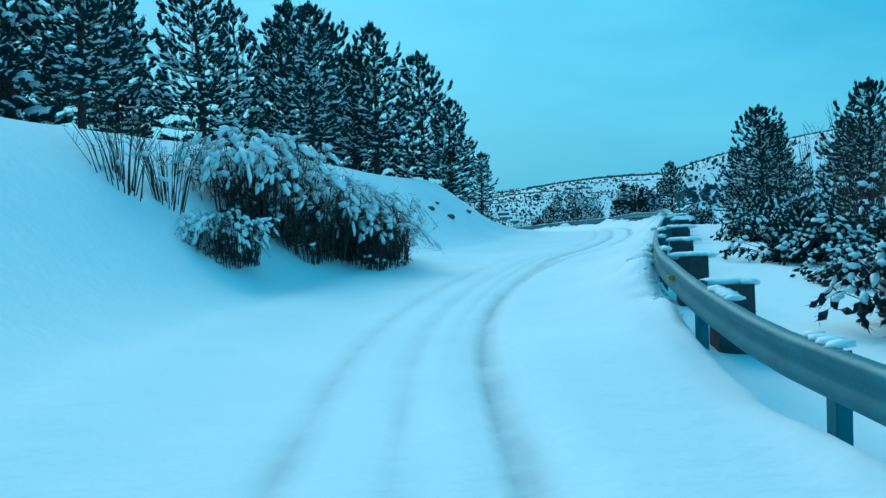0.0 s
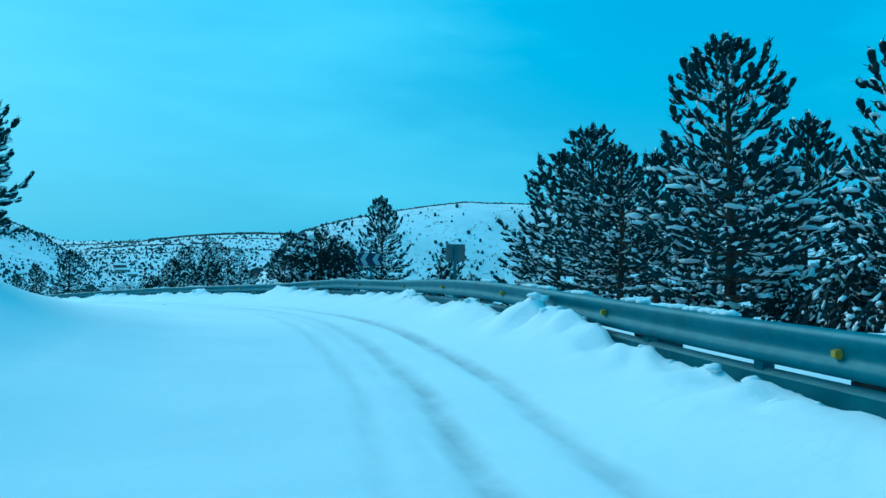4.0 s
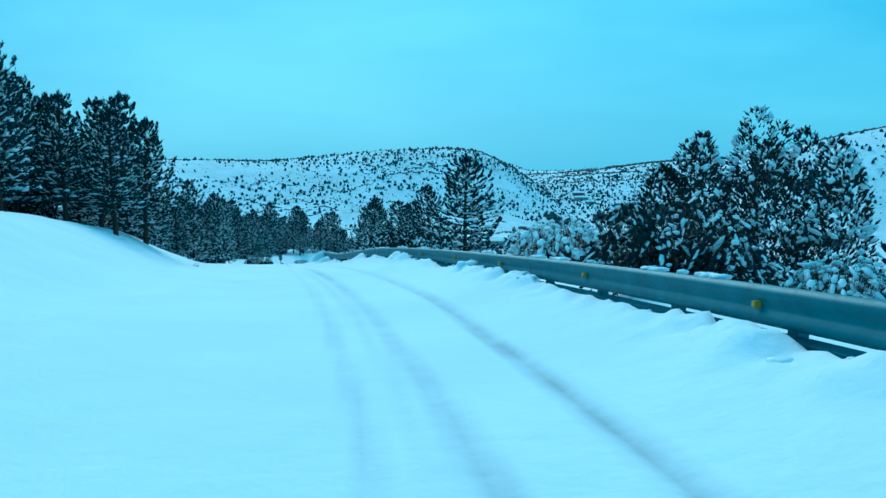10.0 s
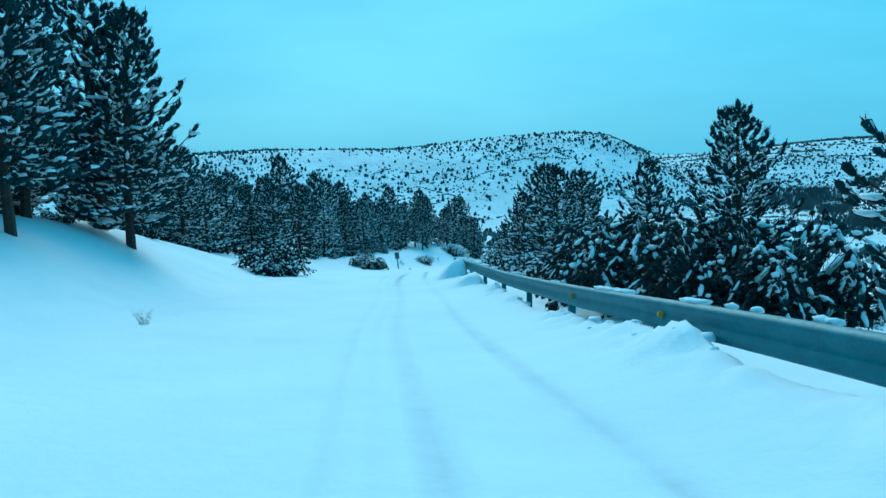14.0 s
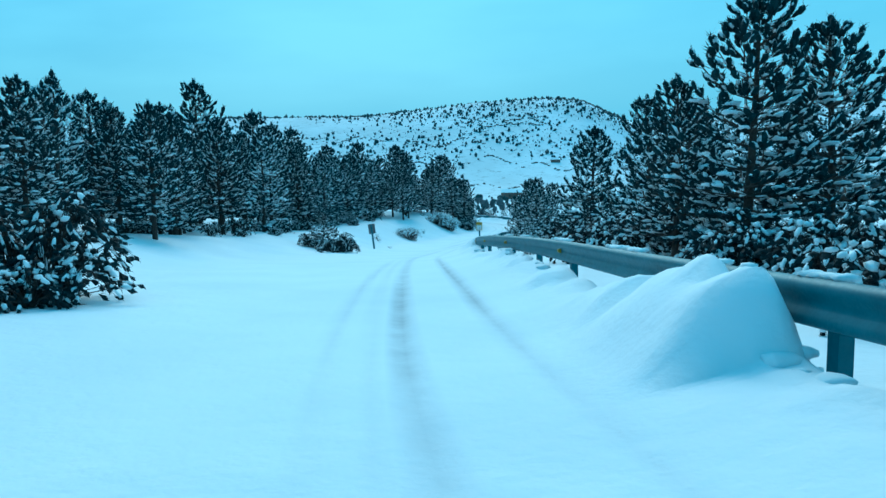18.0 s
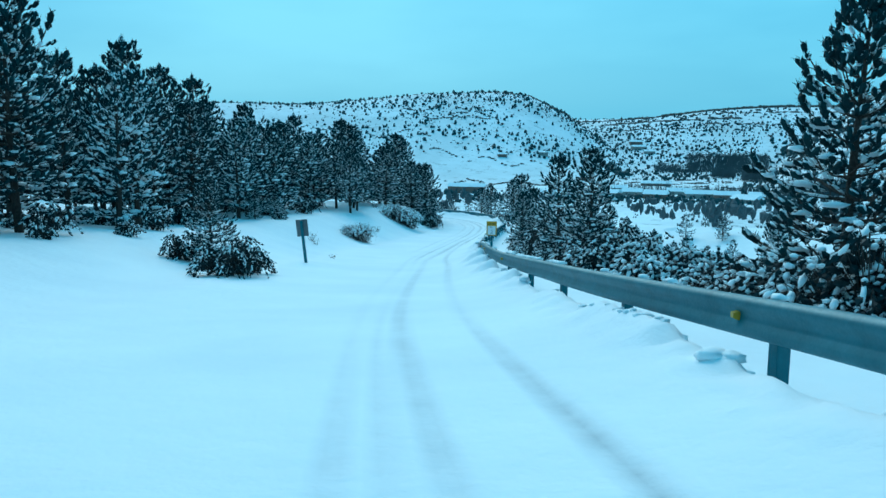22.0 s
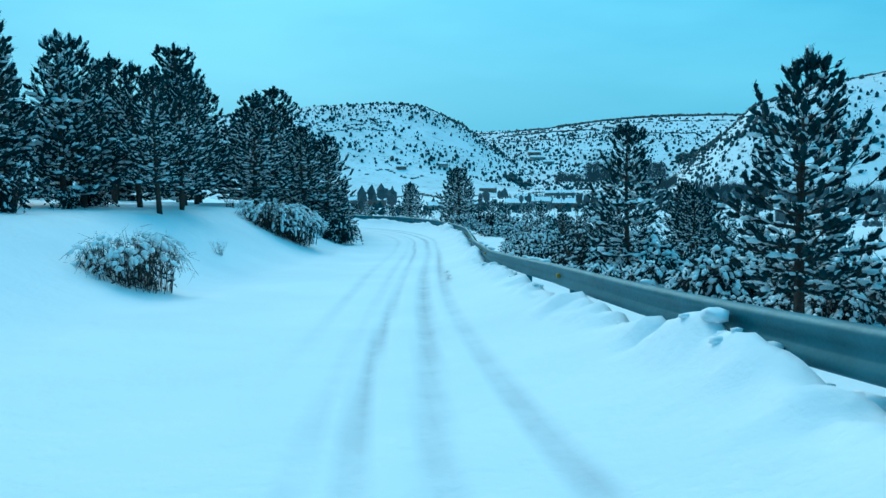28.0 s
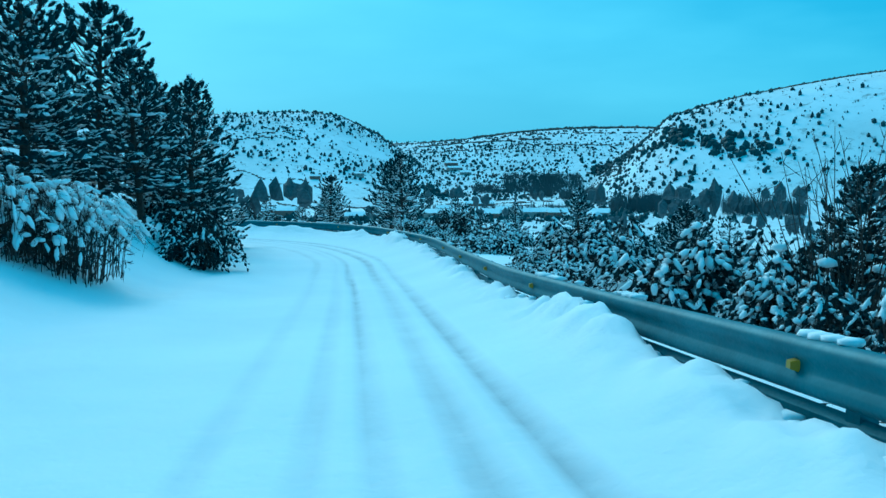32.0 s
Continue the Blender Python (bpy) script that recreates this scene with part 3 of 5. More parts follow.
def brush(leaf, base, way, length, r, rng, n, sides=5):
    """One shoot: a rounded spindle of packed needles with loose tips that stand off it."""
    way = way / np.linalg.norm(way)
    u = np.cross(way, (0.2, 0.3, 0.93))
    u /= np.linalg.norm(u) + 1e-9
    w = np.cross(way, u)
    a = np.arange(sides) * 6.2832 / sides + rng.uniform(0, 6.28)
    ring = np.cos(a)[:, None] * u + np.sin(a)[:, None] * w
    if sides > 4:
        v = np.concatenate([[base], base + way * length * 0.28 + ring * r * 0.8, base + way * length * 0.76 + ring * r * rng.uniform(0.8, 1.1, (sides, 1)), [base + way * length]])
        k = np.arange(sides)
        q = (k + 1) % sides
        f = [(0, int(y) + 1, int(x) + 1) for x, y in zip(k, q)] + [(int(x) + 1, int(y) + 1, int(y) + 1 + sides, int(x) + 1 + sides) for x, y in zip(k, q)]
        f += [(int(x) + 1 + sides, int(y) + 1 + sides, 2 * sides + 1) for x, y in zip(k, q)]
    else:
        v = np.concatenate([[base], base + way * length * 0.6 + ring * r, [base + way * length]])
        f = [(0, 2, 1), (0, 3, 2), (0, 4, 3), (0, 1, 4), (5, 1, 2), (5, 2, 3), (5, 3, 4), (5, 4, 1)]
    leaf.add(v, f)
    t, a = rng.uniform(0.1, 1.0, n), rng.uniform(0, 6.28, n)
    out = np.cos(a)[:, None] * u + np.sin(a)[:, None] * w
    p = base + way * (t * length)[:, None] + out * r * 0.5
    tip = p + out * r * 1.05 + way * r * 1.3
    side = np.cross(out, way) * r * 0.16
    leaf.add(np.stack([p - side, p + side, tip], 1).reshape(-1, 3), [(3 * k, 3 * k + 1, 3 * k + 2) for k in range(n)])


def pine(seed, tall=6.0, wide=1.7, bare=0.18, fill=1.0, snow=0.5, fine=1.0):
    """Black pine: straight trunk, whorls of limbs that sweep up at their ends, needle shoots in candelabra, snow lying along shoots and limbs."""
    rng = np.random.RandomState(seed)
    trunk, leaf, white = Buf(), Buf(), Buf()
    zs = np.linspace(-0.4, tall * 0.95, 9)
    bend = np.stack([0.07 * np.sin(zs * 0.6 + seed), 0.06 * np.sin(zs * 0.5 + 2 * seed), zs], 1)
    tube(trunk, bend, np.interp(zs, [-0.4, tall], [0.017 * tall + 0.03, 0.02]), 7)
    near = fine > 0.9
    levels = int(2.5 * tall) if near else int(2.0 * tall) if fine > 0.5 else int(1.6 * tall)
    scale = 1.0 if near else 1.3 if fine > 0.5 else 1.75
    sides, loose = (5, 11) if near else (4, 6) if fine > 0.5 else (4, 3)

    def shoot(tip, way, size, f):
        r = size * rng.uniform(0.2, 0.27)
        brush(leaf, tip - way / np.linalg.norm(way) * size * 0.3, way, size, r, rng, loose, sides)
        if rng.rand() < snow * 1.15:
            w = way / np.linalg.norm(way)
            pile(white, tip + w * size * rng.uniform(0.12, 0.3) + np.array([0, 0, r * rng.uniform(0.45, 0.8)]) - w * 0.02, w, size * rng.uniform(0.24, 0.46), r * rng.uniform(0.65, 1.05), r * rng.uniform(0.45, 0.8), rng)

    for k in range(levels):
        f = min(max((k + rng.uniform(-0.3, 0.3)) / (levels - 1), 0), 1)
        z = tall * (bare + (0.92 - bare) * f)
        reach = wide * ((1.0 - f) ** 0.72) * min(1.0, 0.68 + 1.5 * f) * rng.uniform(0.72, 1.12) + 0.16
        count = max(4, int(round(5.4 * fill * (1.15 - 0.35 * f) + rng.uniform(-0.7, 0.7))))
        start = rng.uniform(0, 6.28)
        root = np.array([np.interp(z, zs, bend[:, 0]), np.interp(z, zs, bend[:, 1]), z])
        for j in range(count):
            a = start + 6.2832 * (j + rng.uniform(-0.3, 0.3)) / count
            ln = reach * rng.uniform(0.55, 1.12)
            out = np.array([math.cos(a), math.sin(a), 0])
            across = np.array([-out[1], out[0], 0])
            slope = -0.16 + 0.75 * f + rng.uniform(-0.1, 0.12)
            curl = 0.16 + 0.5 * f + rng.uniform(-0.05, 0.12)

            def limb(t):
                return root + out * ln * t * (1 - 0.1 * f * t) + across * ln * 0.08 * math.sin(3 * t + j) + np.array([0, 0, ln * (slope * t + curl * t * t * t)])

            stops = (0, 0.3, 0.65, 1.0) if near else (0, 0.6, 1.0)
            tube(trunk, [limb(v) for v in stops], [(0.013 * ln + 0.014) * (1 - 0.7 * v) for v in stops], 4 if near else 3)
            lead = limb(1.0) - limb(0.85)
            lead = lead / np.linalg.norm(lead) + np.array([0, 0, 0.15 + 0.5 * f])
            size = rng.uniform(0.24, 0.34) * scale
            shoot(limb(1.0), lead, size, f)
            for side in (-1, 1):
                shoot(limb(0.93), lead * 0.7 + across * side * rng.uniform(0.5, 0.9) + rng.normal(0, 0.1, 3), size * rng.uniform(0.7, 0.95), f)
            m = max(1, int(round((1.2 + 2.6 * ln) * (1.0 if near else 0.72 if fine > 0.5 else 0.45))))
            for q in range(m):
                t = 0.26 + 0.64 * (q + rng.uniform(0.1, 0.9)) / m
                b = limb(t)
                side = 1 if (q + j) % 2 else -1
                twig = across * side * rng.uniform(0.75, 1.1) + out * rng.uniform(0.3, 0.7) + np.array([0, 0, 0.02 + 0.4 * f + rng.uniform(-0.08, 0.22)])
                far = (0.2 + 0.34 * ln * (1.05 - t)) * rng.uniform(0.7, 1.15)
                tip = b + twig * far
                if near:
                    tube(trunk, [b, tip], [0.011, 0.007], 3)
                s2 = rng.uniform(0.2, 0.3) * scale
                shoot(tip, twig * 0.7 + np.array([0, 0, 0.18 + 0.5 * f]), s2, f)
                if far > 0.3 or rng.rand() < 0.5:
                    shoot(b + twig * far * 0.6, twig * 0.4 + out * 0.5 + np.array([0, 0, 0.3 + 0.4 * f]), s2 * 0.85, f)
                if f < 0.6 and rng.rand() < snow * 0.55:
                    w = rng.uniform(0.06, 0.13) * scale
                    pile(white, tip + np.array([0, 0, 0.06 * scale]), twig * (1, 1, 0.3), w * rng.uniform(1.3, 2.2), w * 1.1, w * 0.5, rng, 0.3)
            for t in (0.3, 0.5, 0.72):
                if rng.rand() < snow * 0.8:
                    w = rng.uniform(0.03, 0.055) * (1.0 if near else 1.4)
                    pile(white, limb(t) + np.array([0, 0, w * 0.5]), limb(t + 0.1) - limb(t - 0.1), ln * rng.uniform(0.08, 0.16), w, w * 0.7, rng)
    top = bend[-1]
    for j in range(6):
        a = j * 1.26 + rng.uniform(-0.3, 0.3)
        w = np.array([math.cos(a) * 0.45, math.sin(a) * 0.45, 1.0]) if j else np.array([0.02, 0, 1.0])
        shoot(top + w * (0.05 if j else 0.14) * scale - (0, 0, 0.12 * (j % 3)), w, (0.24 if j else 0.34) * scale, 1.0)
    return trunk, Buf(), leaf, white


def juniper(seed, tall=4.0, wide=2.6, n=420, snow=0.35):
    """Dense dark evergreen: a dome of pointed leaders, snow lying in patches."""
    rng = np.random.RandomState(seed)
    trunk, limbs, leaf, white = Buf(), Buf(), Buf(), Buf()
    tube(trunk, [(0, 0, -0.4), (0.05, 0, tall * 0.3), (0, 0.05, tall * 0.75)], [0.14, 0.1, 0.03], 6)
    spires = [(0, 0, tall, wide * 0.42)]
    for k in range(15):
        a, r = k * 2.4 + rng.uniform(-0.4, 0.4), wide * (0.22 + 0.62 * ((k + 0.5) / 15) ** 0.6) * rng.uniform(0.85, 1.1)
        spires.append((r * math.cos(a), r * math.sin(a), tall * (1.02 - 0.42 * (r / wide) ** 2) * rng.uniform(0.92 if k < 7 else 0.84, 1.0), wide * rng.uniform(0.3, 0.44)))
    phase = rng.uniform(0, 6.28, 3)
    for k in range(n):
        sx, sy, st, sw = spires[k % len(spires)]
        f = rng.uniform(0.02, 1.0)
        a = rng.uniform(0, 6.28)
        r = sw * (1 - f) ** 0.6 * (0.75 + 0.25 * min(1, f * 4)) * rng.uniform(0.7, 1.05) + 0.02
        lean = 0.75 + 0.25 * min(1, f * 1.6)
        p = np.array([sx * lean + r * math.cos(a), sy * lean + r * math.sin(a), st * f * 0.96])
        way = np.array([math.cos(a) * 0.55, math.sin(a) * 0.55, 0.8]) + rng.normal(0, 0.25, 3)
        size = rng.uniform(0.11, 0.22)
        needles(leaf, leaf, p, way, size, size * 0.36, rng, n=7, width=0.022, fat=0.5)
        patch = math.sin(p[0] * 2.6 + phase[0]) + math.sin(p[1] * 2.6 + phase[1]) + math.sin(p[2] * 3.1 + phase[2])
        if rng.rand() < snow * (1.5 if patch > 0.9 else 0.3):
            q = rng.uniform(0.035, 0.075) * (1.25 if patch > 0.9 else 1.0)
            pile(white, p + (math.cos(a) * 0.06, math.sin(a) * 0.06, size * 0.4), way * (1, 1, 0.5 if patch > 0.9 else -0.6), q * rng.uniform(1.2, 2.0), q, q * rng.uniform(0.6, 1.0), rng, 0.35)
    return trunk, limbs, leaf, white


def shrub(seed, tall=1.3, wide=1.2, n=90, leafy=0.6, snow=0.8, big=1.0):
    """Low bush: stems that arch out and hang under the snow lying along them, dark underneath."""
    rng = np.random.RandomState(seed)
    trunk, limbs, leaf, white = Buf(), Buf(), Buf(), Buf()
    tube(trunk, [(0, 0, -0.3), (0.03, 0, tall * 0.35)], [0.06, 0.03], 5)
    heads = [(rng.normal(0, 0.5) * wide * 0.6, rng.normal(0, 0.5) * wide * 0.6, rng.uniform(0.6, 1.0)) for _ in range(6)]
    for k in range(n):
        hx, hy, hz = heads[k % 6]
        a, f = rng.uniform(0, 6.28), rng.uniform(0.1, 1.0) ** 0.7
        up = max(0.12, math.cos(f * 1.3) * hz)
        out = np.array([math.cos(a), math.sin(a), 0])
        base = np.array([hx * 0.4, hy * 0.4, 0.0])
        top = np.array([hx, hy, 0]) + out * wide * 0.42 * f + np.array([0, 0, tall * up * rng.uniform(0.85, 1.08)])
        end = top + out * wide * rng.uniform(0.12, 0.26) - np.array([0, 0, tall * rng.uniform(0.06, 0.26)])
        end[2] = max(end[2], 0.04)
        tube(limbs, [base, base + (top - base) * (0.5, 0.5, 0.7), top, end], [0.010, 0.008, 0.006, 0.003], 3)
        for t in (0.0, 0.5, 1.0):
            if t == 0.5 or rng.rand() < leafy:
                p = top + (end - top) * t
                way = end - top + rng.normal(0, 0.12, 3)
                size = rng.uniform(0.12, 0.2)
                brush(leaf, p - way * 0.1, way, size, size * 0.26, rng, 6, 4)
        if rng.rand() < 0.6:
            brush(leaf, base + (top - base) * rng.uniform(0.4, 0.9), out + rng.normal(0, 0.4, 3), 0.2, 0.055, rng, 6, 4)
        if rng.rand() < snow * 1.2:
            q = rng.uniform(0.03, 0.065) * big
            pile(white, (top + end) / 2 + (0, 0, q * 0.6), end - top, np.linalg.norm(end - top) * rng.uniform(0.2, 0.42), q, q * 0.7, rng, 0.28)
            if rng.rand() < 0.55:
                lump(white, top + rng.normal(0, 0.03, 3) + (0, 0, 0.02), (q * 1.35, q * 1.15, q * 0.85), rng, 0.28, 1)
    return trunk, limbs, leaf, white


def twiggy(seed, tall=1.8, n=38, white_n=0.15):
    """Bare upright stems."""
    rng = np.random.RandomState(seed)
    trunk, limbs, leaf, white = Buf(), Buf(), Buf(), Buf()
    for k in range(n):
        a, r = rng.uniform(0, 6.28), rng.uniform(0.02, 0.3)
        b = np.array([r * math.cos(a), r * math.sin(a), -0.2])
        h = tall * rng.uniform(0.5, 1.0)
        lean = np.array([math.cos(a), math.sin(a), 0]) * rng.uniform(0.1, 0.45) * h
        t1 = b + lean * 0.35 + (0, 0, h * 0.55)
        t2 = b + lean + (0, 0, h)
        tube(limbs, [b, t1, t2], [0.012, 0.008, 0.003], 3)
        for _ in range(3):
            f = rng.uniform(0.4, 0.95)
            o = t1 + (t2 - t1) * f
            tube(limbs, [o, o + rng.normal(0, 0.14, 3) + (0, 0, 0.15)], [0.005, 0.002], 3)
        if rng.rand() < white_n:
            lump(white, t1, (0.09, 0.07, 0.05), rng)
    return trunk, limbs, leaf, white


def bramble(seed, tall=1.7, wide=1.5, n=260, snow=0.5):
    """Tangle of thin arching stems, dark inside, with drapes of snow lying along the arches."""
    rng = np.random.RandomState(seed)
    trunk, limbs, leaf, white = Buf(), Buf(), Buf(), Buf()
    for k in range(n):
        a, r = rng.uniform(0, 6.28), wide * rng.uniform(0, 0.75) ** 0.7
        b = np.array([r * math.cos(a), r * math.sin(a), -0.25])
        lean = rng.uniform(0.1, 0.55) * wide
        a2 = a + rng.normal(0, 0.7)
        h = tall * rng.uniform(0.5, 1.05) * (1 - 0.3 * (r / wide) ** 2)
        top = b + np.array([math.cos(a2) * lean * 0.6, math.sin(a2) * lean * 0.6, h + 0.25])
        end = top + np.array([math.cos(a2) * lean * 0.8, math.sin(a2) * lean * 0.8, -rng.uniform(0.05, 0.7)])
        mid = (top + end) / 2 + np.array([0, 0, 0.08])
        tube(limbs, [b, b + (top - b) * (0.4, 0.4, 0.62), top, mid, end], [0.010, 0.008, 0.006, 0.005, 0.003], 3)
        for _ in range(4):
            o = top + (end - top) * rng.uniform(-0.4, 1)
            tube(limbs, [o, o + rng.normal(0, 0.17, 3) - (0, 0, 0.05)], [0.004, 0.002], 3)
        for _ in range(2):
            needles(leaf, leaf, b + (top - b) * rng.uniform(0.1, 0.85), rng.normal(0, 0.6, 3) + (0, 0, 0.2), 0.22, 0.1, rng, n=8, width=0.014, fat=0.16)
        if rng.rand() < snow:
            q = rng.uniform(0.035, 0.085)
            pile(white, (top + mid) / 2 + (0, 0, 0.03), mid - top, np.linalg.norm(mid - top) * rng.uniform(0.35, 0.65), q * 1.25, q * 0.85, rng, 0.3)
            if rng.rand() < 0.7:
                pile(white, (mid + end) / 2 + (0, 0, 0.02), end - mid, np.linalg.norm(end - mid) * rng.uniform(0.3, 0.5), q, q * 0.7, rng, 0.3)
            if rng.rand() < 0.25:
                q = rng.uniform(0.05, 0.1)
                lump(white, top + rng.normal(0, 0.06, 3), (q * 1.3, q, q * 0.7), rng, 0.25, 2)
    return trunk, limbs, leaf, white


def plant(name, parts, foliage, label, category):
    """A prototype plant, kept far below the ground until it is copied."""
    trunk, limbs, leaf, white = parts
    if limbs.n:
        trunk.add(np.concatenate(limbs.v), limbs.f)
    root = thing(name, 0, 0, -400, label, category)
    for nm, b, mat, lab in (("trunk", trunk, BARK, ""), ("crown", leaf, foliage or TWIG, ""), ("snow_load", white, CLUMP, "clinging lumps of snow")):
        if b.n:
            ob = part(nm, b, mat, root, lab, smooth=nm == "snow_load")
            if nm == "snow_load":
                tagged(ob, kind="stuff")
    return root


PINES = [plant("pine_tree", pine(11 + k, 6.0, w, bare, fill, sn), PINE, "dark green pine with snow on its upturned branches", "pine tree")
         for k, (w, bare, fill, sn) in enumerate(((2.0, 0.12, 1.05, 0.8), (1.8, 0.2, 1.05, 0.6), (2.2, 0.08, 1.15, 0.85), (1.7, 0.24, 0.85, 0.8)))]
FARPINES = [plant("pine_tree", pine(31 + k, 6.0, w, bare, 0.95, 0.7, 0.62), PINE, "dark pine at the wood's edge dusted with snow", "pine tree")
            for k, (w, bare) in enumerate(((1.75, 0.1), (1.95, 0.05), (1.55, 0.15)))]
DEEPPINES = [plant("pine_tree", pine(41 + k, 6.0, w, bare, 0.9, 0.6, 0.3), PINE, "dark pine standing deep in the wood", "pine tree")
             for k, (w, bare) in enumerate(((1.9, 0.12), (1.7, 0.18)))]
JUNIPERS = [plant("juniper", juniper(51, 6.0, 3.3, 8500, 0.2), JUNIPER, "dense dark evergreen juniper with snow lumps", "juniper"),
            plant("juniper", juniper(52, 4.0, 1.7, 5600, 0.13), JUNIPER, "rounded dark juniper heavily loaded with snow", "juniper")]
SHRUBS = [plant("snowy_shrub", shrub(71 + k, t, w, n, lf, sn, bg), JUNIPER, "low bush bowed under thick lumps of snow", "shrub")
          for k, (t, w, n, lf, sn, bg) in enumerate(((1.3, 1.1, 190, 0.8, 0.6, 0.85), (1.0, 1.2, 180, 0.7, 0.7, 0.95), (1.7, 1.3, 230, 0.95, 0.45, 0.85)))]
LOWSHRUBS = [plant("snowy_shrub", shrub(81 + k, t, w, n, 0.9, 0.5, 1.0), JUNIPER, "small bush half buried in the snow", "shrub") for k, (t, w, n) in enumerate(((1.2, 1.1, 64), (1.5, 1.2, 70)))]
BUSHES = [plant("snowy_bush", shrub(121 + k, t, w, n, 0.95, 0.85, 1.15), JUNIPER, "dense dark bush with caps of snow on its twigs", "bush") for k, (t, w, n) in enumerate(((1.5, 1.3, 150), (1.9, 1.4, 170), (1.2, 1.5, 140)))]
TWIGS = [plant("bare_shrub", twiggy(91 + k, t, n), None, "bare leafless stems rising from the snow", "bare shrub") for k, (t, n) in enumerate(((1.8, 34), (2.6, 24)))]
BRAMBLES = [plant("snowy_bramble", bramble(111 + k, t, w, n, sn), JUNIPER, "tangled bush arching under drapes of snow", "bush") for k, (t, w, n, sn) in enumerate(((1.7, 1.5, 260, 0.6), (1.4, 1.3, 220, 0.45)))]
PROTOS = PINES + FARPINES + DEEPPINES + JUNIPERS + SHRUBS + BUSHES + LOWSHRUBS + TWIGS + BRAMBLES


def put(proto, x, y, size=1.0, turn=0.0, group="", sink=0.05, wide=1.0):
    z = float(height(x, y)[0]) - sink
    ob = copy_thing(proto, pose(x, y, z, 0, 0, turn))
    ob.scale = (size * wide, size * wide, size)
    return tagged(ob, group=group)


def put_top(proto, x, y, top, native, turn=0.0, group="", wide=1.0):
    """Stands a tree at x, y so that its tip reaches the height top."""
    z = float(height(x, y)[0])
    return put(proto, x, y, max(0.25, (top - z) / native), turn, group, 0.05, wide)


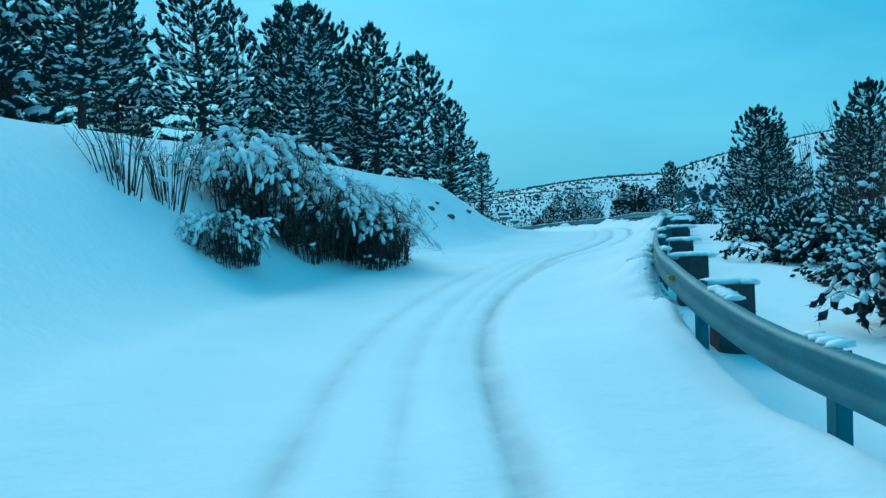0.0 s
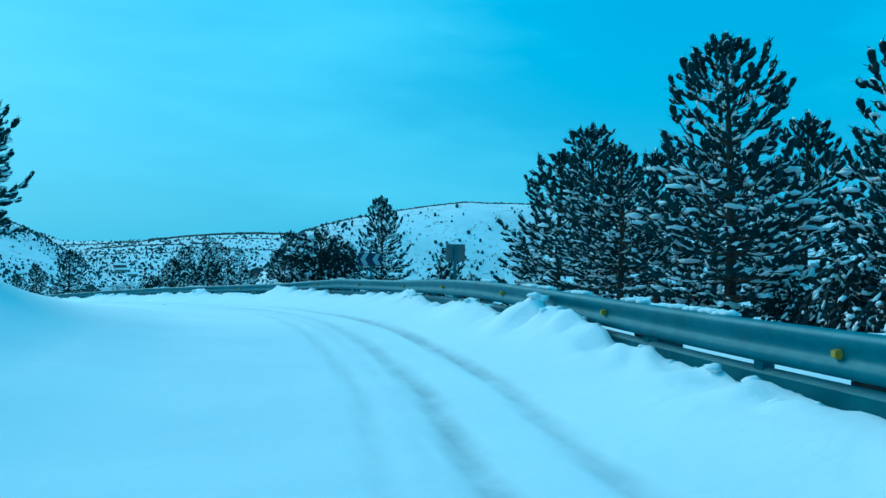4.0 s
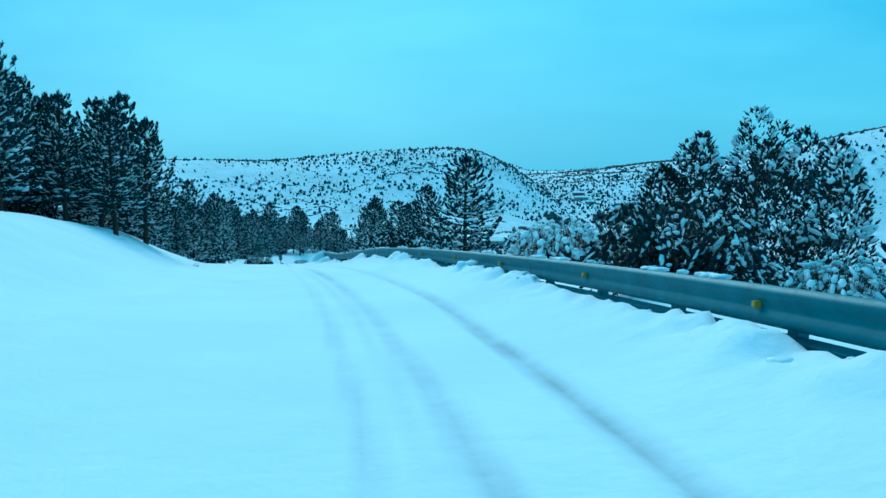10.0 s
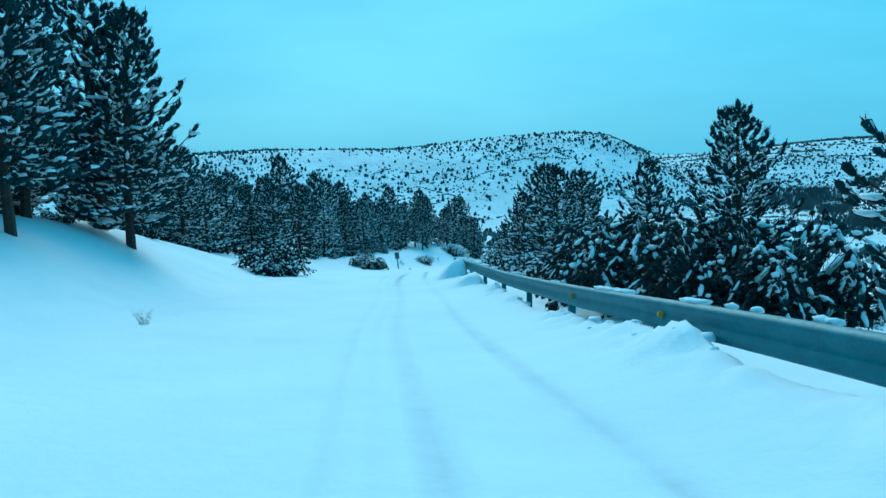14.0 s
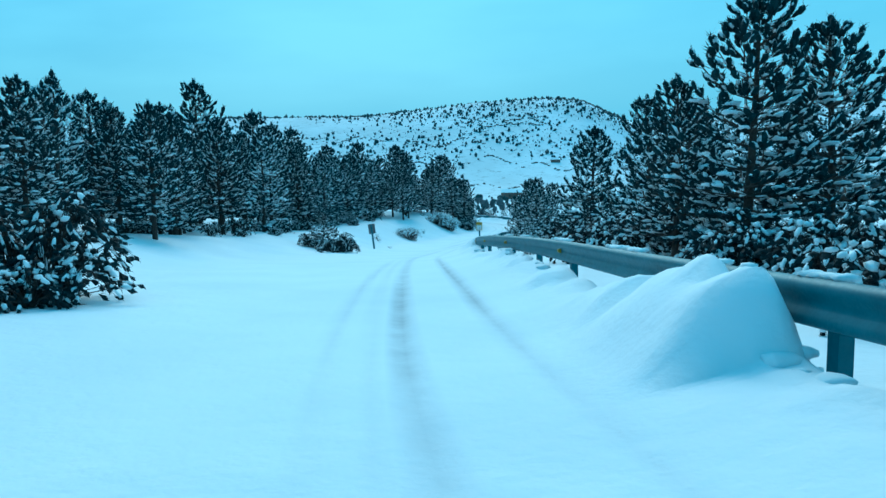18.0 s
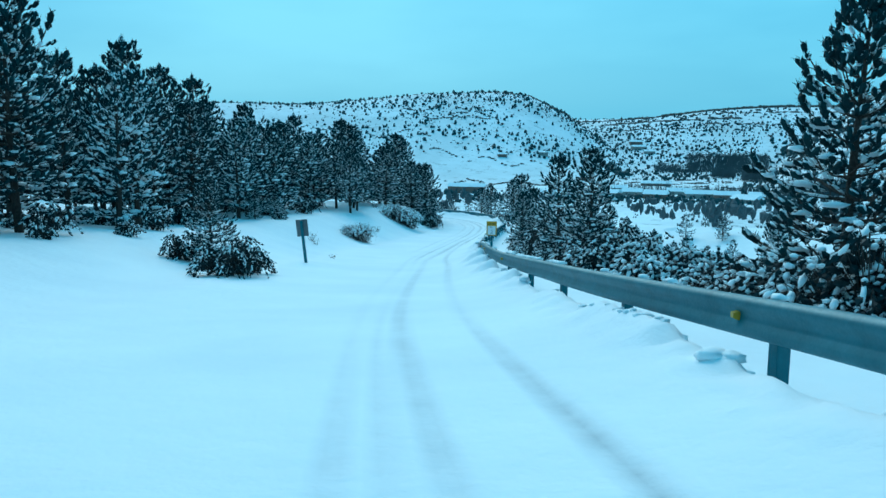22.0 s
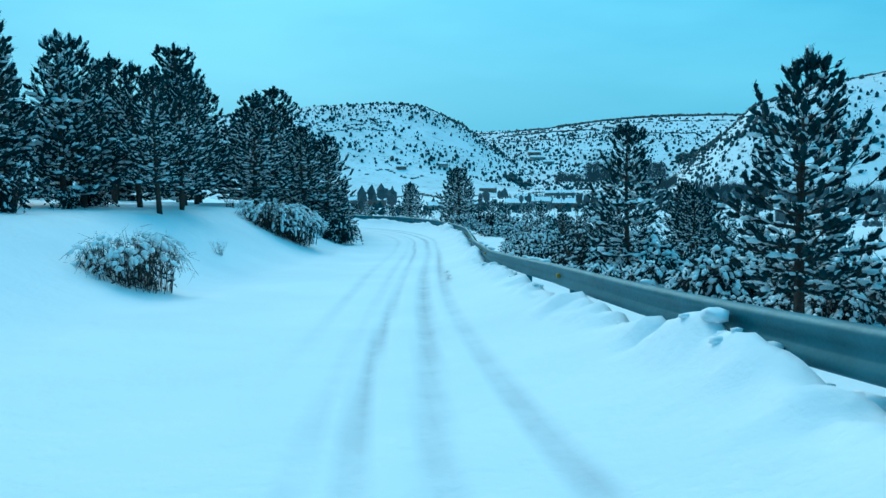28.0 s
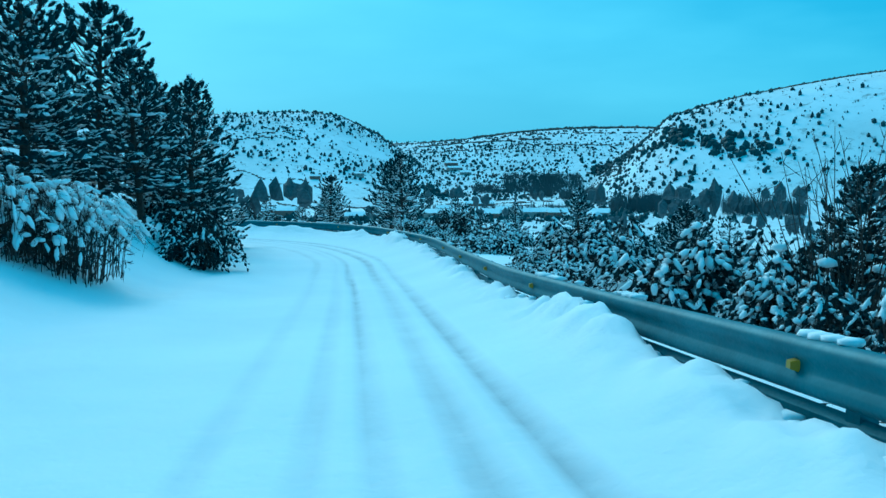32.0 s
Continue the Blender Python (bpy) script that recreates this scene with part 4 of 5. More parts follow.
# pines and junipers that stand alone: kind, x, y, height of the tip, width
SINGLE = [
    ("p1", -8.6, 20.1, 8.5, 1.0), ("p0", -10.5, 17.5, 8.5, 1.0), ("p2", -8.2, 28.5, 9.6, 1.0), ("p3", -5.0, 33.0, 9.4, 1.0), ("p0", -6.1, 47.0, 11.8, 1.0), ("p1", -2.9, 38.2, 9.6, 1.0),
    ("p0", -0.9, 45.6, 9.5, 1.0), ("p2", 0.6, 43.0, 6.6, 1.0), ("p3", 2.0, 40.2, 3.6, 1.0), ("p2", -4.2, 42.0, 9.0, 1.0), ("p0", -6.6, 36.0, 9.5, 1.0), ("p2", -12.5, 24.0, 10.0, 1.0), ("p1", -12.0, 31.0, 10.5, 1.0),
    ("p2", 13.4, 34.4, 4.7, 1.1), ("p2", 17.5, 33.5, 5.5, 1.0), ("p0", 17.7, 44.0, 4.8, 1.1), ("p2", 19.2, 48.0, 4.6, 1.2), ("p1", 13.6, 37.5, 3.2, 1.1),
    ("p0", 15.8, 56.4, 3.3, 1.0), ("j1", 13.8, 58.4, 2.0, 1.35), ("j0", 13.6, 85.0, 2.0, 1.15), ("p3", 24.4, 67.3, 1.4, 1.0), ("p1", 33.0, 72.0, 0.6, 1.0), ("p3", 15.9, 71.5, 2.1, 1.0), ("p2", 18.5, 83.7, 1.1, 1.0),
    ("p2", 4.6, 94.6, 0.8, 1.15), ("p0", 2.2, 102.0, -0.5, 1.0), ("p2", -2.5, 124.2, -1.9, 1.1), ("p1", 0.5, 110.0, -1.5, 1.0),
    ("p0", -4.2, 122.6, -1.6, 1.1), ("p1", -5.4, 124.4, -2.9, 1.0), ("p1", -15.2, 98.5, 4.0, 1.0), ("p0", -16.0, 103.5, 4.2, 1.0), ("p1", -18.2, 98.0, 4.8, 1.0), ("p3", -2.6, 113.8, -1.7, 1.0), ("p0", -5.6, 134.0, -2.9, 1.0), ("p2", -7.4, 138.6, -3.8, 1.0), ("p0", -10.8, 151.4, -6.4, 1.0), ("p3", -11.7, 157.2, -6.8, 1.0),
    ("p2", -12.3, 183.5, -12.0, 1.3), ("p1", -11.3, 187.0, -11.9, 1.3), ("p2", -10.2, 180.5, -11.2, 1.2), ("p0", -9.0, 185.5, -11.2, 1.3), ("p2", -12.6, 190.5, -12.7, 1.3), ("p1", -13.4, 165.9, -8.9, 1.0), ("p3", -13.1, 176.0, -9.4, 1.0), ("p2", -16.5, 220.5, -11.6, 1.2), ("p3", -20.4, 224.0, -12.9, 1.3), ("j1", -25.5, 226.0, -14.6, 1.0), ("p0", -21.7, 256.0, -14.6, 1.0), ("p0", -16.4, 241.5, -12.1, 1.0),
    ("p2", -21.6, 147.4, -7.3, 1.0), ("p1", 15.4, 38.5, 3.3, 1.1), ("p0", 12.6, 30.6, 2.6, 1.1), ("p1", 19.5, 38.0, 4.4, 1.1), ("p1", 20.5, 27.0, 5.6, 1.1), ("p0", 21.5, 43.0, 4.8, 1.2), ("p2", -3.8, 139.7, -2.7, 1.15), ("p1", -17.6, 96.5, 4.6, 1.0), ("p0", -19.0, 101.0, 5.2, 1.0), ("p2", -27.9, 167.7, -9.0, 1.0), ("p2", -27.7, 170.4, -9.5, 1.0), ("p1", -13.4, 99.9, 3.4, 1.0), ("p1", -16.6, 107.4, 4.9, 1.0), ("p0", -14.9, 106.7, 3.3, 1.0), 
    ("p0", -25.6, 208.0, -9.4, 1.3), ("p2", -27.6, 206.0, -6.4, 1.3), ("p1", -24.8, 199.5, -8.8, 1.2), ("p0", -26.6, 196.5, -7.4, 1.2), ("p2", -28.0, 200.5, -7.8, 1.2), ("p1", -24.2, 204.0, -9.2, 1.1), ("p0", -29.0, 193.0, -5.5, 1.1), ("p1", -38.9, 209.0, -4.5, 1.0), ("p0", -30.6, 224.1, -6.9, 1.0), ("p2", -24.4, 208.6, -12.2, 1.3), ("p0", -30.3, 199.5, -6.0, 1.0), ("p1", -29.4, 196.4, -6.5, 1.0), ("p2", -32.6, 204.0, -5.0, 1.0),
    ("p1", -23.2, 133.9, -2.5, 1.0), ("p0", -28, 143.1, -2.1, 1.0), ("p1", -31.6, 153, -0.3, 1.0), ("p3", -34.2, 160.4, -2.6, 1.0), ("p1", -31.6, 161.4, -1.9, 1.0), ("p0", -32.4, 166.6, -2.7, 1.0), ("p1", -30, 146.4, -2.4, 1.0), ("p3", -32.7, 170.8, -3, 1.0), ("p1", -25.4, 139.2, -2.7, 1.0), ("p0", -27.8, 137.2, -1.8, 1.0), ("p1", -30.2, 172.4, -4.5, 1.0), ("p3", -33.4, 174.5, -4.2, 1.0), ("p1", -30.8, 157.6, -3.4, 1.0), ("p0", -29.6, 184.4, -6.2, 1.0), ("p1", -28.4, 186.3, -6.9, 1.0), ("p3", -26.3, 182.4, -7.6, 1.0), ("p1", -26.4, 185, -7.9, 1.0), ("p0", -27.6, 188.6, -7.3, 1.0), ("p1", -31, 181, -5.4, 1.0), ("p3", -30.8, 190.2, -6.2, 1.0), ("p1", -29.6, 177.6, -5.6, 1.0)]
KINDS = {"p": (PINES, 6.0), "j": (JUNIPERS, 4.0)}
rng = np.random.RandomState(8)
for kind, x, y, top, wide in SINGLE:
    protos, native = KINDS[kind[0]]
    native = 6.0 if kind == "j0" else native
    put_top(protos[int(kind[1])], x, y, top, native, rng.uniform(0, 360), "roadside trees", wide)

# woods on the uphill side: a closed edge, thinner behind
def wood(n, s0, s1, d0, d1, protos, lo, hi, rng, gap=1.7):
    taken = []
    for k in range(n):
        s, d = rng.uniform(s0, s1), -(d0 + (d1 - d0) * rng.uniform(0, 1) ** 1.6)
        if any((s - a) ** 2 + (d - c) ** 2 < gap * gap for a, c in taken):
            continue
        taken.append((s, d))
        x, y, *_ = along(s, d)
        put(protos[k % len(protos)], float(x), float(y), rng.uniform(lo, hi), rng.uniform(0, 360), "pine wood")


wood(150, 112, 190, 10.5, 18, [PINES[1]] + FARPINES, 0.75, 1.05, rng)
wood(110, 97, 262, 15, 46, DEEPPINES, 0.75, 1.05, rng, 3.0)
wood(18, 84, 100, 11, 20, PINES[1:2] + FARPINES, 1.0, 1.25, rng, 2.0)
wood(22, 93, 112, 12, 22, PINES[1:2] + FARPINES, 1.0, 1.35, rng, 2.2)
wood(22, -8, 45, 12, 30, FARPINES[:1] + DEEPPINES, 1.0, 1.4, rng, 2.6)
# pines on the slope below the rail
for k in range(120):
    s = rng.uniform(98, 232) if k < 82 else rng.uniform(10, 100)
    d = float(rail_off(s)) + (3.5 if k < 82 else 7) + 25 * rng.uniform(0, 1) ** 1.2
    x, y, *_ = along(s, d)
    put(FARPINES[k % 3] if d < float(rail_off(s)) + 11 else DEEPPINES[k % 2], float(x), float(y), rng.uniform(0.28, 0.55), rng.uniform(0, 360), "young pines below the rail", wide=1.15).name = "young_pine"
for k in range(225):
    s = rng.uniform(-2, 232)
    if rng.rand() < 0.55:
        s = rng.uniform(100, 215)
    if k < 30:
        s = rng.uniform(6, 42)
    off = 2.3 + 14 * rng.uniform(0, 1) ** 1.7
    d = float(rail_off(s)) + off
    if s < 20 and d < 4.6:
        d += 2
    if 49 < s < 62 and off < 6:
        continue
    x, y, *_ = along(s, d)
    put(SHRUBS[k % 3] if off < 5 else LOWSHRUBS[k % 2], float(x), float(y), rng.uniform(0.55, 1.15), rng.uniform(0, 360), "shrubs below the rail")
for k in range(170):
    s = rng.uniform(118, 226) if k < 90 else rng.uniform(64, 180)
    x, y, *_ = along(s, float(rail_off(s)) + 9 + 46 * rng.uniform(0, 1))
    put(DEEPPINES[k % 2], float(x), float(y), rng.uniform(0.3, 0.6), rng.uniform(0, 360), "young pines below the rail", wide=1.2).name = "young_pine"
for s, off, size in ((99.5, 2.6, 1.1), (101.5, 2.2, 1.25), (103.2, 2.8, 1.35), (105.0, 2.3, 1.2), (104.2, 4.0, 1.4), (107.0, 2.6, 1.2), (100.6, 4.2, 1.4)):
    x, y, *_ = along(s, float(rail_off(s)) + off)
    put(SHRUBS[2], float(x), float(y), size, rng.uniform(0, 360), "shrubs below the rail")
# close row of bushes behind the lower stretch of the rail
for k in range(190):
    s = rng.uniform(166, 214) if k < 110 else rng.uniform(100, 166)
    off = (2.0 if k < 110 else 2.7) + (11 if k < 110 else 8) * rng.uniform(0, 1) ** 1.6
    x, y, *_ = along(s, float(rail_off(s)) + off)
    put(BUSHES[k % 3], float(x), float(y), rng.uniform(0.5, 1.0) * (0.75 if off < 2.5 else 1.0), rng.uniform(0, 360), "bushes along the rail")
# thicket of frosted brush on the slope beside the bend
for k in range(30):
    s = rng.uniform(74, 108)
    x, y, *_ = along(s, float(rail_off(s)) + 4.6 + 14 * rng.uniform(0, 1) ** 1.2)
    put((BRAMBLES + TWIGS[1:])[k % 3], float(x), float(y), rng.uniform(0.6, 1.0), rng.uniform(0, 360), "thicket below the rail")
# undergrowth at the wood's foot
for k in range(46):
    s, d = rng.uniform(104, 192), -rng.uniform(8.2, 14)
    x, y, *_ = along(s, d)
    put((SHRUBS + LOWSHRUBS)[k % 5], float(x), float(y), rng.uniform(0.4, 0.95), rng.uniform(0, 360), "undergrowth")

# bushes on the uphill verge: kind, x, y, size
for kind, x, y, size in (("b0", -3.7, 16.0, 1.0), ("b1", -2.8, 16.8, 1.05), ("b0", -1.9, 17.8, 0.9), ("b1", -1.5, 19.3, 0.66), ("b0", -23.7, 190.2, 0.8), ("b1", -24.5, 189.4, 0.85), ("b1", -3.6, 13.4, 0.55),
                         ("s2", 0.8, 67.8, 0.5), ("s2", -19.8, 145.2, 0.5), ("s0", -21.0, 146.0, 0.55), ("s2", -22.2, 147.0, 0.55), ("s1", -14.3, 116.0, 0.9), ("s2", -15.2, 117.2, 1.1), ("s2", -19.7, 144.2, 0.65), ("b1", -23.4, 172.5, 0.7),
                         ("s2", -22.6, 196.9, 0.8), ("s2", -23.2, 198.3, 0.9), ("s2", -25.0, 205.5, 1.1), ("s0", -24.5, 207.0, 1.0)):
    put((BRAMBLES if kind[0] == "b" else SHRUBS)[int(kind[1])], x, y, size, rng.uniform(0, 360), "verge bushes")
for k, x, y, size in ((0, -5.0, 13.0, 1.0), (0, -4.6, 13.8, 0.95), (1, -3.6, 15.0, 0.6), (0, -2.6, 15.8, 0.7), (0, -1.4, 16.6, 0.6), (0, -26.6, 191.9, 0.5), (0, -23.8, 180.0, 0.3), (0, -23.9, 164.9, 0.35), (0, -23.5, 164.2, 0.25),
                      (1, 13.2, 25.6, 1.9), (1, 14.2, 26.6, 1.9), (1, 12.6, 27.5, 1.6), (1, -13.0, 185.0, 1.2), (1, -11.5, 186.5, 1.3), (1, 9.0, 77.0, 1.0), (0, -7.9, 96.7, 0.2), (0, -21.0, 158.0, 0.14), (0, -20.8, 157.6, 0.16)):
    put(TWIGS[k], x, y, size, rng.uniform(0, 360), "bare stems")


# ---- rocks, snow along the rail ----
def stone(x, y, r, up=0.0):
    b = Buf()
    lump(b, (0, 0, 0), (r * 1.3, r, r * 0.6), rng, 0.25, 2)
    ob = part("rock", b, ROCK)
    ob.location = (x, y, float(height(x, y)[0]) + up)
    return tagged(ob, "dark rock showing through the snowy bank", "rock", "rocks in the bank")


stone(7.5, 60.0, 0.06)
for x, y, r in ((-0.4, 29.9, 0.16), (0.3, 31.1, 0.17), (1.1, 34.5, 0.14), (-0.2, 31.5, 0.1)):
    stone(x, y, r)
clods = Buf()
for k in range(3000):
    s = rng.uniform(9, 215)
    if math.sin(s * 0.61) + math.sin(s * 1.47 + 2) < rng.uniform(-1.8, 1.2):
        continue
    d = float(rail_off(s)) - abs(rng.normal(0.06, 0.14)) - 0.02
    x, y, *_ = along(s, d)
    q = 0.03 + 0.06 * rng.uniform(0, 1) ** 2.5
    lump(clods, (float(x), float(y), float(height(x, y)[0]) - q * 0.15), (q * 1.5, q * 1.3, q * 0.65), rng, 0.2, 2 if q > 0.055 else 1)
tagged(part("snow_clods", clods, SNOW, smooth=True), "rounded clods of snow thrown up beside the barrier", "snow clods", kind="stuff")
caps = Buf()
for k in range(150):
    s = rng.uniform(-5, 225)
    p, h = rail_point(s, 0.165)
    lump(caps, p + np.array([math.cos(h) * 0.02, math.sin(h) * 0.02, 0]), (0.07, 0.07, 0.03), rng, 0.2)
    if rng.rand() < 0.5:
        for q in range(4):
            p, h = rail_point(s + 0.12 * q, 0.165)
            lump(caps, p, (0.08, 0.1, 0.028), rng, 0.2)
tagged(part("snow_caps", caps, CLUMP, smooth=True), "small caps of snow on top of the barrier", "snow caps", kind="stuff")


# old stone guard blocks behind the first stretch of rail
def guard_block(s):
    x, y, z, h = (float(v) for v in along(s, float(rail_off(s)) + 0.33))
    root = thing("guard_block", x, y, z, "old dark stone guard block capped with snow behind the barrier", "stone block", "guard blocks", turn=h)
    top = float(rail_up(s)) + 0.08
    b = Buf()
    box(b, (-0.19, -0.2, -0.6), (0.19, 0.2, top))
    b.v[0] = b.v[0] * np.where(b.v[0][:, 2:] > 0, (0.94, 0.94, 1), (1, 1, 1)) + rng.normal(0, 0.008, (8, 3))
    part("block", b, STONE, root)
    b = Buf()
    for k in range(5):
        lump(b, ((k - 2) * 0.075, rng.normal(0, 0.02), top), (0.11, 0.19, 0.05), rng, 0.12, 2)
    part("snow_cap", b, CLUMP, root, "thin cap of snow", smooth=True)


STONE = material("weathered_stone", plain((0.055, 0.06, 0.066), 0.95, 0, 0.35))
for s in (8.3, 11.4, 14.5, 18.5, 22.2, 25.6, 29.0, 32.4):
    guard_block(s)


# ---- signs ----
def chevron_sign(x, y, z, turn, w, h, n, label, legs=(-0.25, 0.25)):
    root = thing("chevron_sign", x, y, z, label, "road sign", turn=turn)
    g = float(height(x, y)[0]) - z - 0.3
    for k in legs:
        b = Buf()
        tube(b, [(k * w, 0.05, g), (k * w, 0.05, h * 0.45)], [0.04, 0.04], 8)
        part("post", b, STEEL, root)
    b = Buf()
    box(b, (-w / 2, -0.012, -h / 2), (w / 2, 0.012, h / 2))
    part("board", b, SIGNBACK, root)
    b = Buf()
    box(b, (-w / 2 + 0.01, -0.018, -h / 2 + 0.01), (w / 2 - 0.01, -0.0125, h / 2 - 0.01))
    face = part("face", b, BLUE, root, "dark blue sign face")
    for k in range(n):
        b = Buf()
        c, t, a = -w / 2 + w * (k + 0.5) / n, w / n * 0.4, h * 0.44
        lx = c - w / n * 0.32
        v = [(lx, 0), (lx + a * 0.62, a), (lx + a * 0.62 + t, a), (lx + t, 0), (lx + a * 0.62 + t, -a), (lx + a * 0.62, -a)]
        b.add([(q[0], -0.0225, q[1]) for q in v] + [(q[0], -0.0185, q[1]) for q in v],
              [(0, 3, 2, 1), (0, 5, 4, 3), (6, 7, 8, 9), (6, 9, 10, 11), (0, 1, 7, 6), (1, 2, 8, 7), (2, 3, 9, 8), (3, 4, 10, 9), (4, 5, 11, 10), (5, 0, 6, 11)])
        part("chevron", b, CHEVRON, face, "dull white chevron")
    return root


def km_sign(x, y, z, turn, front):
    root = thing("kilometre_sign", x, y, z, "yellow and white kilometre marker on a steel post" if front else "grey back of a kilometre marker on a thin post", "road sign", turn=turn)
    g = float(height(x, y)[0]) - z - 0.3
    b = Buf()
    box(b, (-0.045, -0.025, g), (0.045, 0.025, 0.25))
    ob = part("post", b, STEEL, root)
    ob.location = (0, 0.04, 0)
    b = Buf()
    box(b, (-0.2, -0.012, -0.28), (0.2, 0.012, 0.28))
    part("plate", b, SIGNBACK, root)
    b = Buf()
    box(b, (-0.195, -0.017, -0.275), (0.195, -0.0125, 0.275))
    header = part("face", b, YELLOW_SIGN, root, "yellow border and header")
    b = Buf()
    box(b, (-0.155, -0.022, -0.24), (0.155, -0.0175, 0.1))
    panel_ = part("panel", b, WHITE, root, "white lower panel")
    for text, size, zz in (("CV-483", 0.105, 0.15), ("km", 0.09, 0.02), ("2", 0.2, -0.19)):
        cu = bpy.data.curves.new("lettering", "FONT")
        cu.body, cu.size, cu.align_x, cu.extrude = text, size, "CENTER", 0.001
        t = new("lettering", cu)
        t.data.materials.append(BLACK)
        t.parent = header if zz > 0.1 else panel_
        t.location, t.rotation_euler = (0, -0.0245, zz), (radians(90), 0, 0)
    return root


YELLOW_SIGN = material("yellow_sign", plain((0.5, 0.31, 0.008), 0.45, 0, 0.12))
BLACK = material("black_lettering", plain((0.015, 0.015, 0.015), 0.6))
chevron_sign(13.0, 50.3, 0.62, radians(-22), 0.83, 0.44, 2, "blue curve marker board with white chevrons behind the barrier", (0.05,))
chevron_sign(12.3, 42.4, 0.88, radians(165), 0.48, 0.44, 2, "grey back of a curve marker board behind the barrier", (0.05,))
km_sign(-13.85, 150.8, -9.04, radians(-2), True).scale = (0.8, 0.8, 0.8)
km_sign(-20.2, 151.5, -9.25, radians(178), False).rotation_euler = (0, radians(6), radians(178))


# ---- the valley: groves, houses, scrub on the hills ----
def bearing(deg, r):
    x, y = -10 + r * math.sin(radians(deg)), 110 + r * math.cos(radians(deg))
    return x, y, float(far_height(np.array([x]), np.array([y]))[0])


scrub = Buf()
A = rng.uniform(-34, 50, 34000)
R = np.where(np.arange(34000) < 27000, rng.uniform(430, 1120, 34000), rng.uniform(900, 1700, 34000))
X, Y = -10 + R * np.sin(np.radians(A)), 110 + R * np.cos(np.radians(A))
Z = far_height(X, Y)
keep = (ripple(X / 13.0, Y / 13.0) > rng.uniform(-1.6, 0.6, 34000)) & ~((R > 560) & (R < 745) & (A > -10) & (A < 12))
for x, y, z in zip(X[keep], Y[keep], Z[keep]):
    q = 0.45 + 1.5 * rng.uniform(0, 1) ** 2.0
    v, f = OCTA if q < 1.1 else ICO1
    scrub.add(v * (1 + rng.uniform(-0.3, 0.3, (len(v), 1))) * (q * 0.85, q * 0.85, q * rng.uniform(0.8, 1.7)) + (x, y, z + q * 0.4), f)
for a0, r0, spread in ((15, 985, 0.5), (15.5, 1010, 0.6), (18.1, 700, 0.6), (19, 680, 0.5), (17, 960, 0.8), (21, 655, 0.8), (23, 640, 0.9), (4, 800, 0.6)):
    for k in range(26):
        x, y, z = bearing(a0 + rng.normal(0, spread), r0 + rng.normal(0, 10))
        q = rng.uniform(1.5, 3.2)
        lump(scrub, (x, y, z + q * 0.4), (q, q, q * 1.1), rng, 0.35)
for k in range(520):
    x, y, z = bearing(rng.uniform(0, 19), rng.uniform(930, 1230))
    q = rng.uniform(0.8, 1.9)
    lump(scrub, (x, y, z + q * 0.3), (q * 1.3, q, q), rng, 0.35)
tagged(part("scrub", scrub, SCRUB), "scattered dark scrub dotting the snowy hillsides", "scrub", kind="stuff")

ledge = Buf()


def rim(a0, a1, step, r, size, drop, chance=1.0):
    for a in np.arange(a0, a1, step):
        if rng.rand() < chance:
            x, y, z = bearing(a, r + rng.normal(0, 2))
            lump(ledge, (x, y, z - drop), (size[0], size[1], rng.uniform(*size[2:])), rng, 0.3)


rim(-11, -5, 0.12, 1008, (2.4, 2.0, 0.5, 1.1), 0.5, 0.45)
rim(-5.2, 0.8, 0.09, 1006, (3.0, 2.0, 0.9, 1.7), 0.4)
rim(1.5, 7, 0.12, 1240, (4.0, 2.5, 1.5, 2.6), 0.2, 0.9)
rim(7, 19, 0.1, 1252, (4.0, 2.5, 2.0, 3.4), 0.0)
rim(3, 12, 0.14, 1150, (5.0, 3.0, 1.0, 2.4), 0.4, 0.7)
rim(1, 9, 0.16, 1090, (5.0, 3.0, 0.8, 1.8), 0.2, 0.4)
rim(5, 17, 0.16, 1115, (5.0, 3.0, 0.7, 1.6), 0.2, 0.35)
rim(8, 18, 0.15, 1190, (5.0, 3.0, 0.8, 2.0), 0.2, 0.45)
rim(17.5, 40, 0.12, 768, (2.4, 1.7, 0.7, 1.6), 0.2)
for row in range(34):
    a0, r0 = rng.uniform(-22, 30), rng.uniform(640, 1000)
    for k in range(30):
        x, y, z = bearing(a0 + k * 0.22, r0 + 12 * math.sin(k * 0.4 + row))
        if rng.rand() < 0.7:
            lump(ledge, (x, y, z), (2.2, 1.2, rng.uniform(0.4, 1.2)), rng, 0.3)
tagged(part("rock_ledges", ledge, ROCK), "dark rock ledges and field walls on the hills", "rock ledges", kind="stuff")

# bare poplars: thin upright sprays, too many to count
grove = Buf()
for a0, a1, r0, r1, tall, n in ((6.6, 9.2, 850, 900, 7, 300), (8.6, 12.2, 860, 950, 9, 520), (10.4, 13.6, 900, 960, 8, 380), (10.2, 11.6, 800, 840, 9, 180), (12.0, 14.0, 735, 780, 10, 240),
                                (14.2, 18.8, 515, 550, 11, 340), (20.6, 25.0, 495, 525, 11, 260), (3.0, 12.5, 520, 620, 5, 150)):
    for q in range(n):
        x, y, z = bearing(rng.uniform(a0, a1), rng.uniform(r0, r1))
        h = tall * rng.uniform(0.5, 1.15)
        for _ in range(5):
            o, w = rng.normal(0, 0.9, 2), rng.uniform(0.1, 0.24)
            lump(grove, (x + o[0], y + o[1], z + h * rng.uniform(0.35, 0.5)), (w, w, h * rng.uniform(0.3, 0.58)), rng, 0.3, 0)
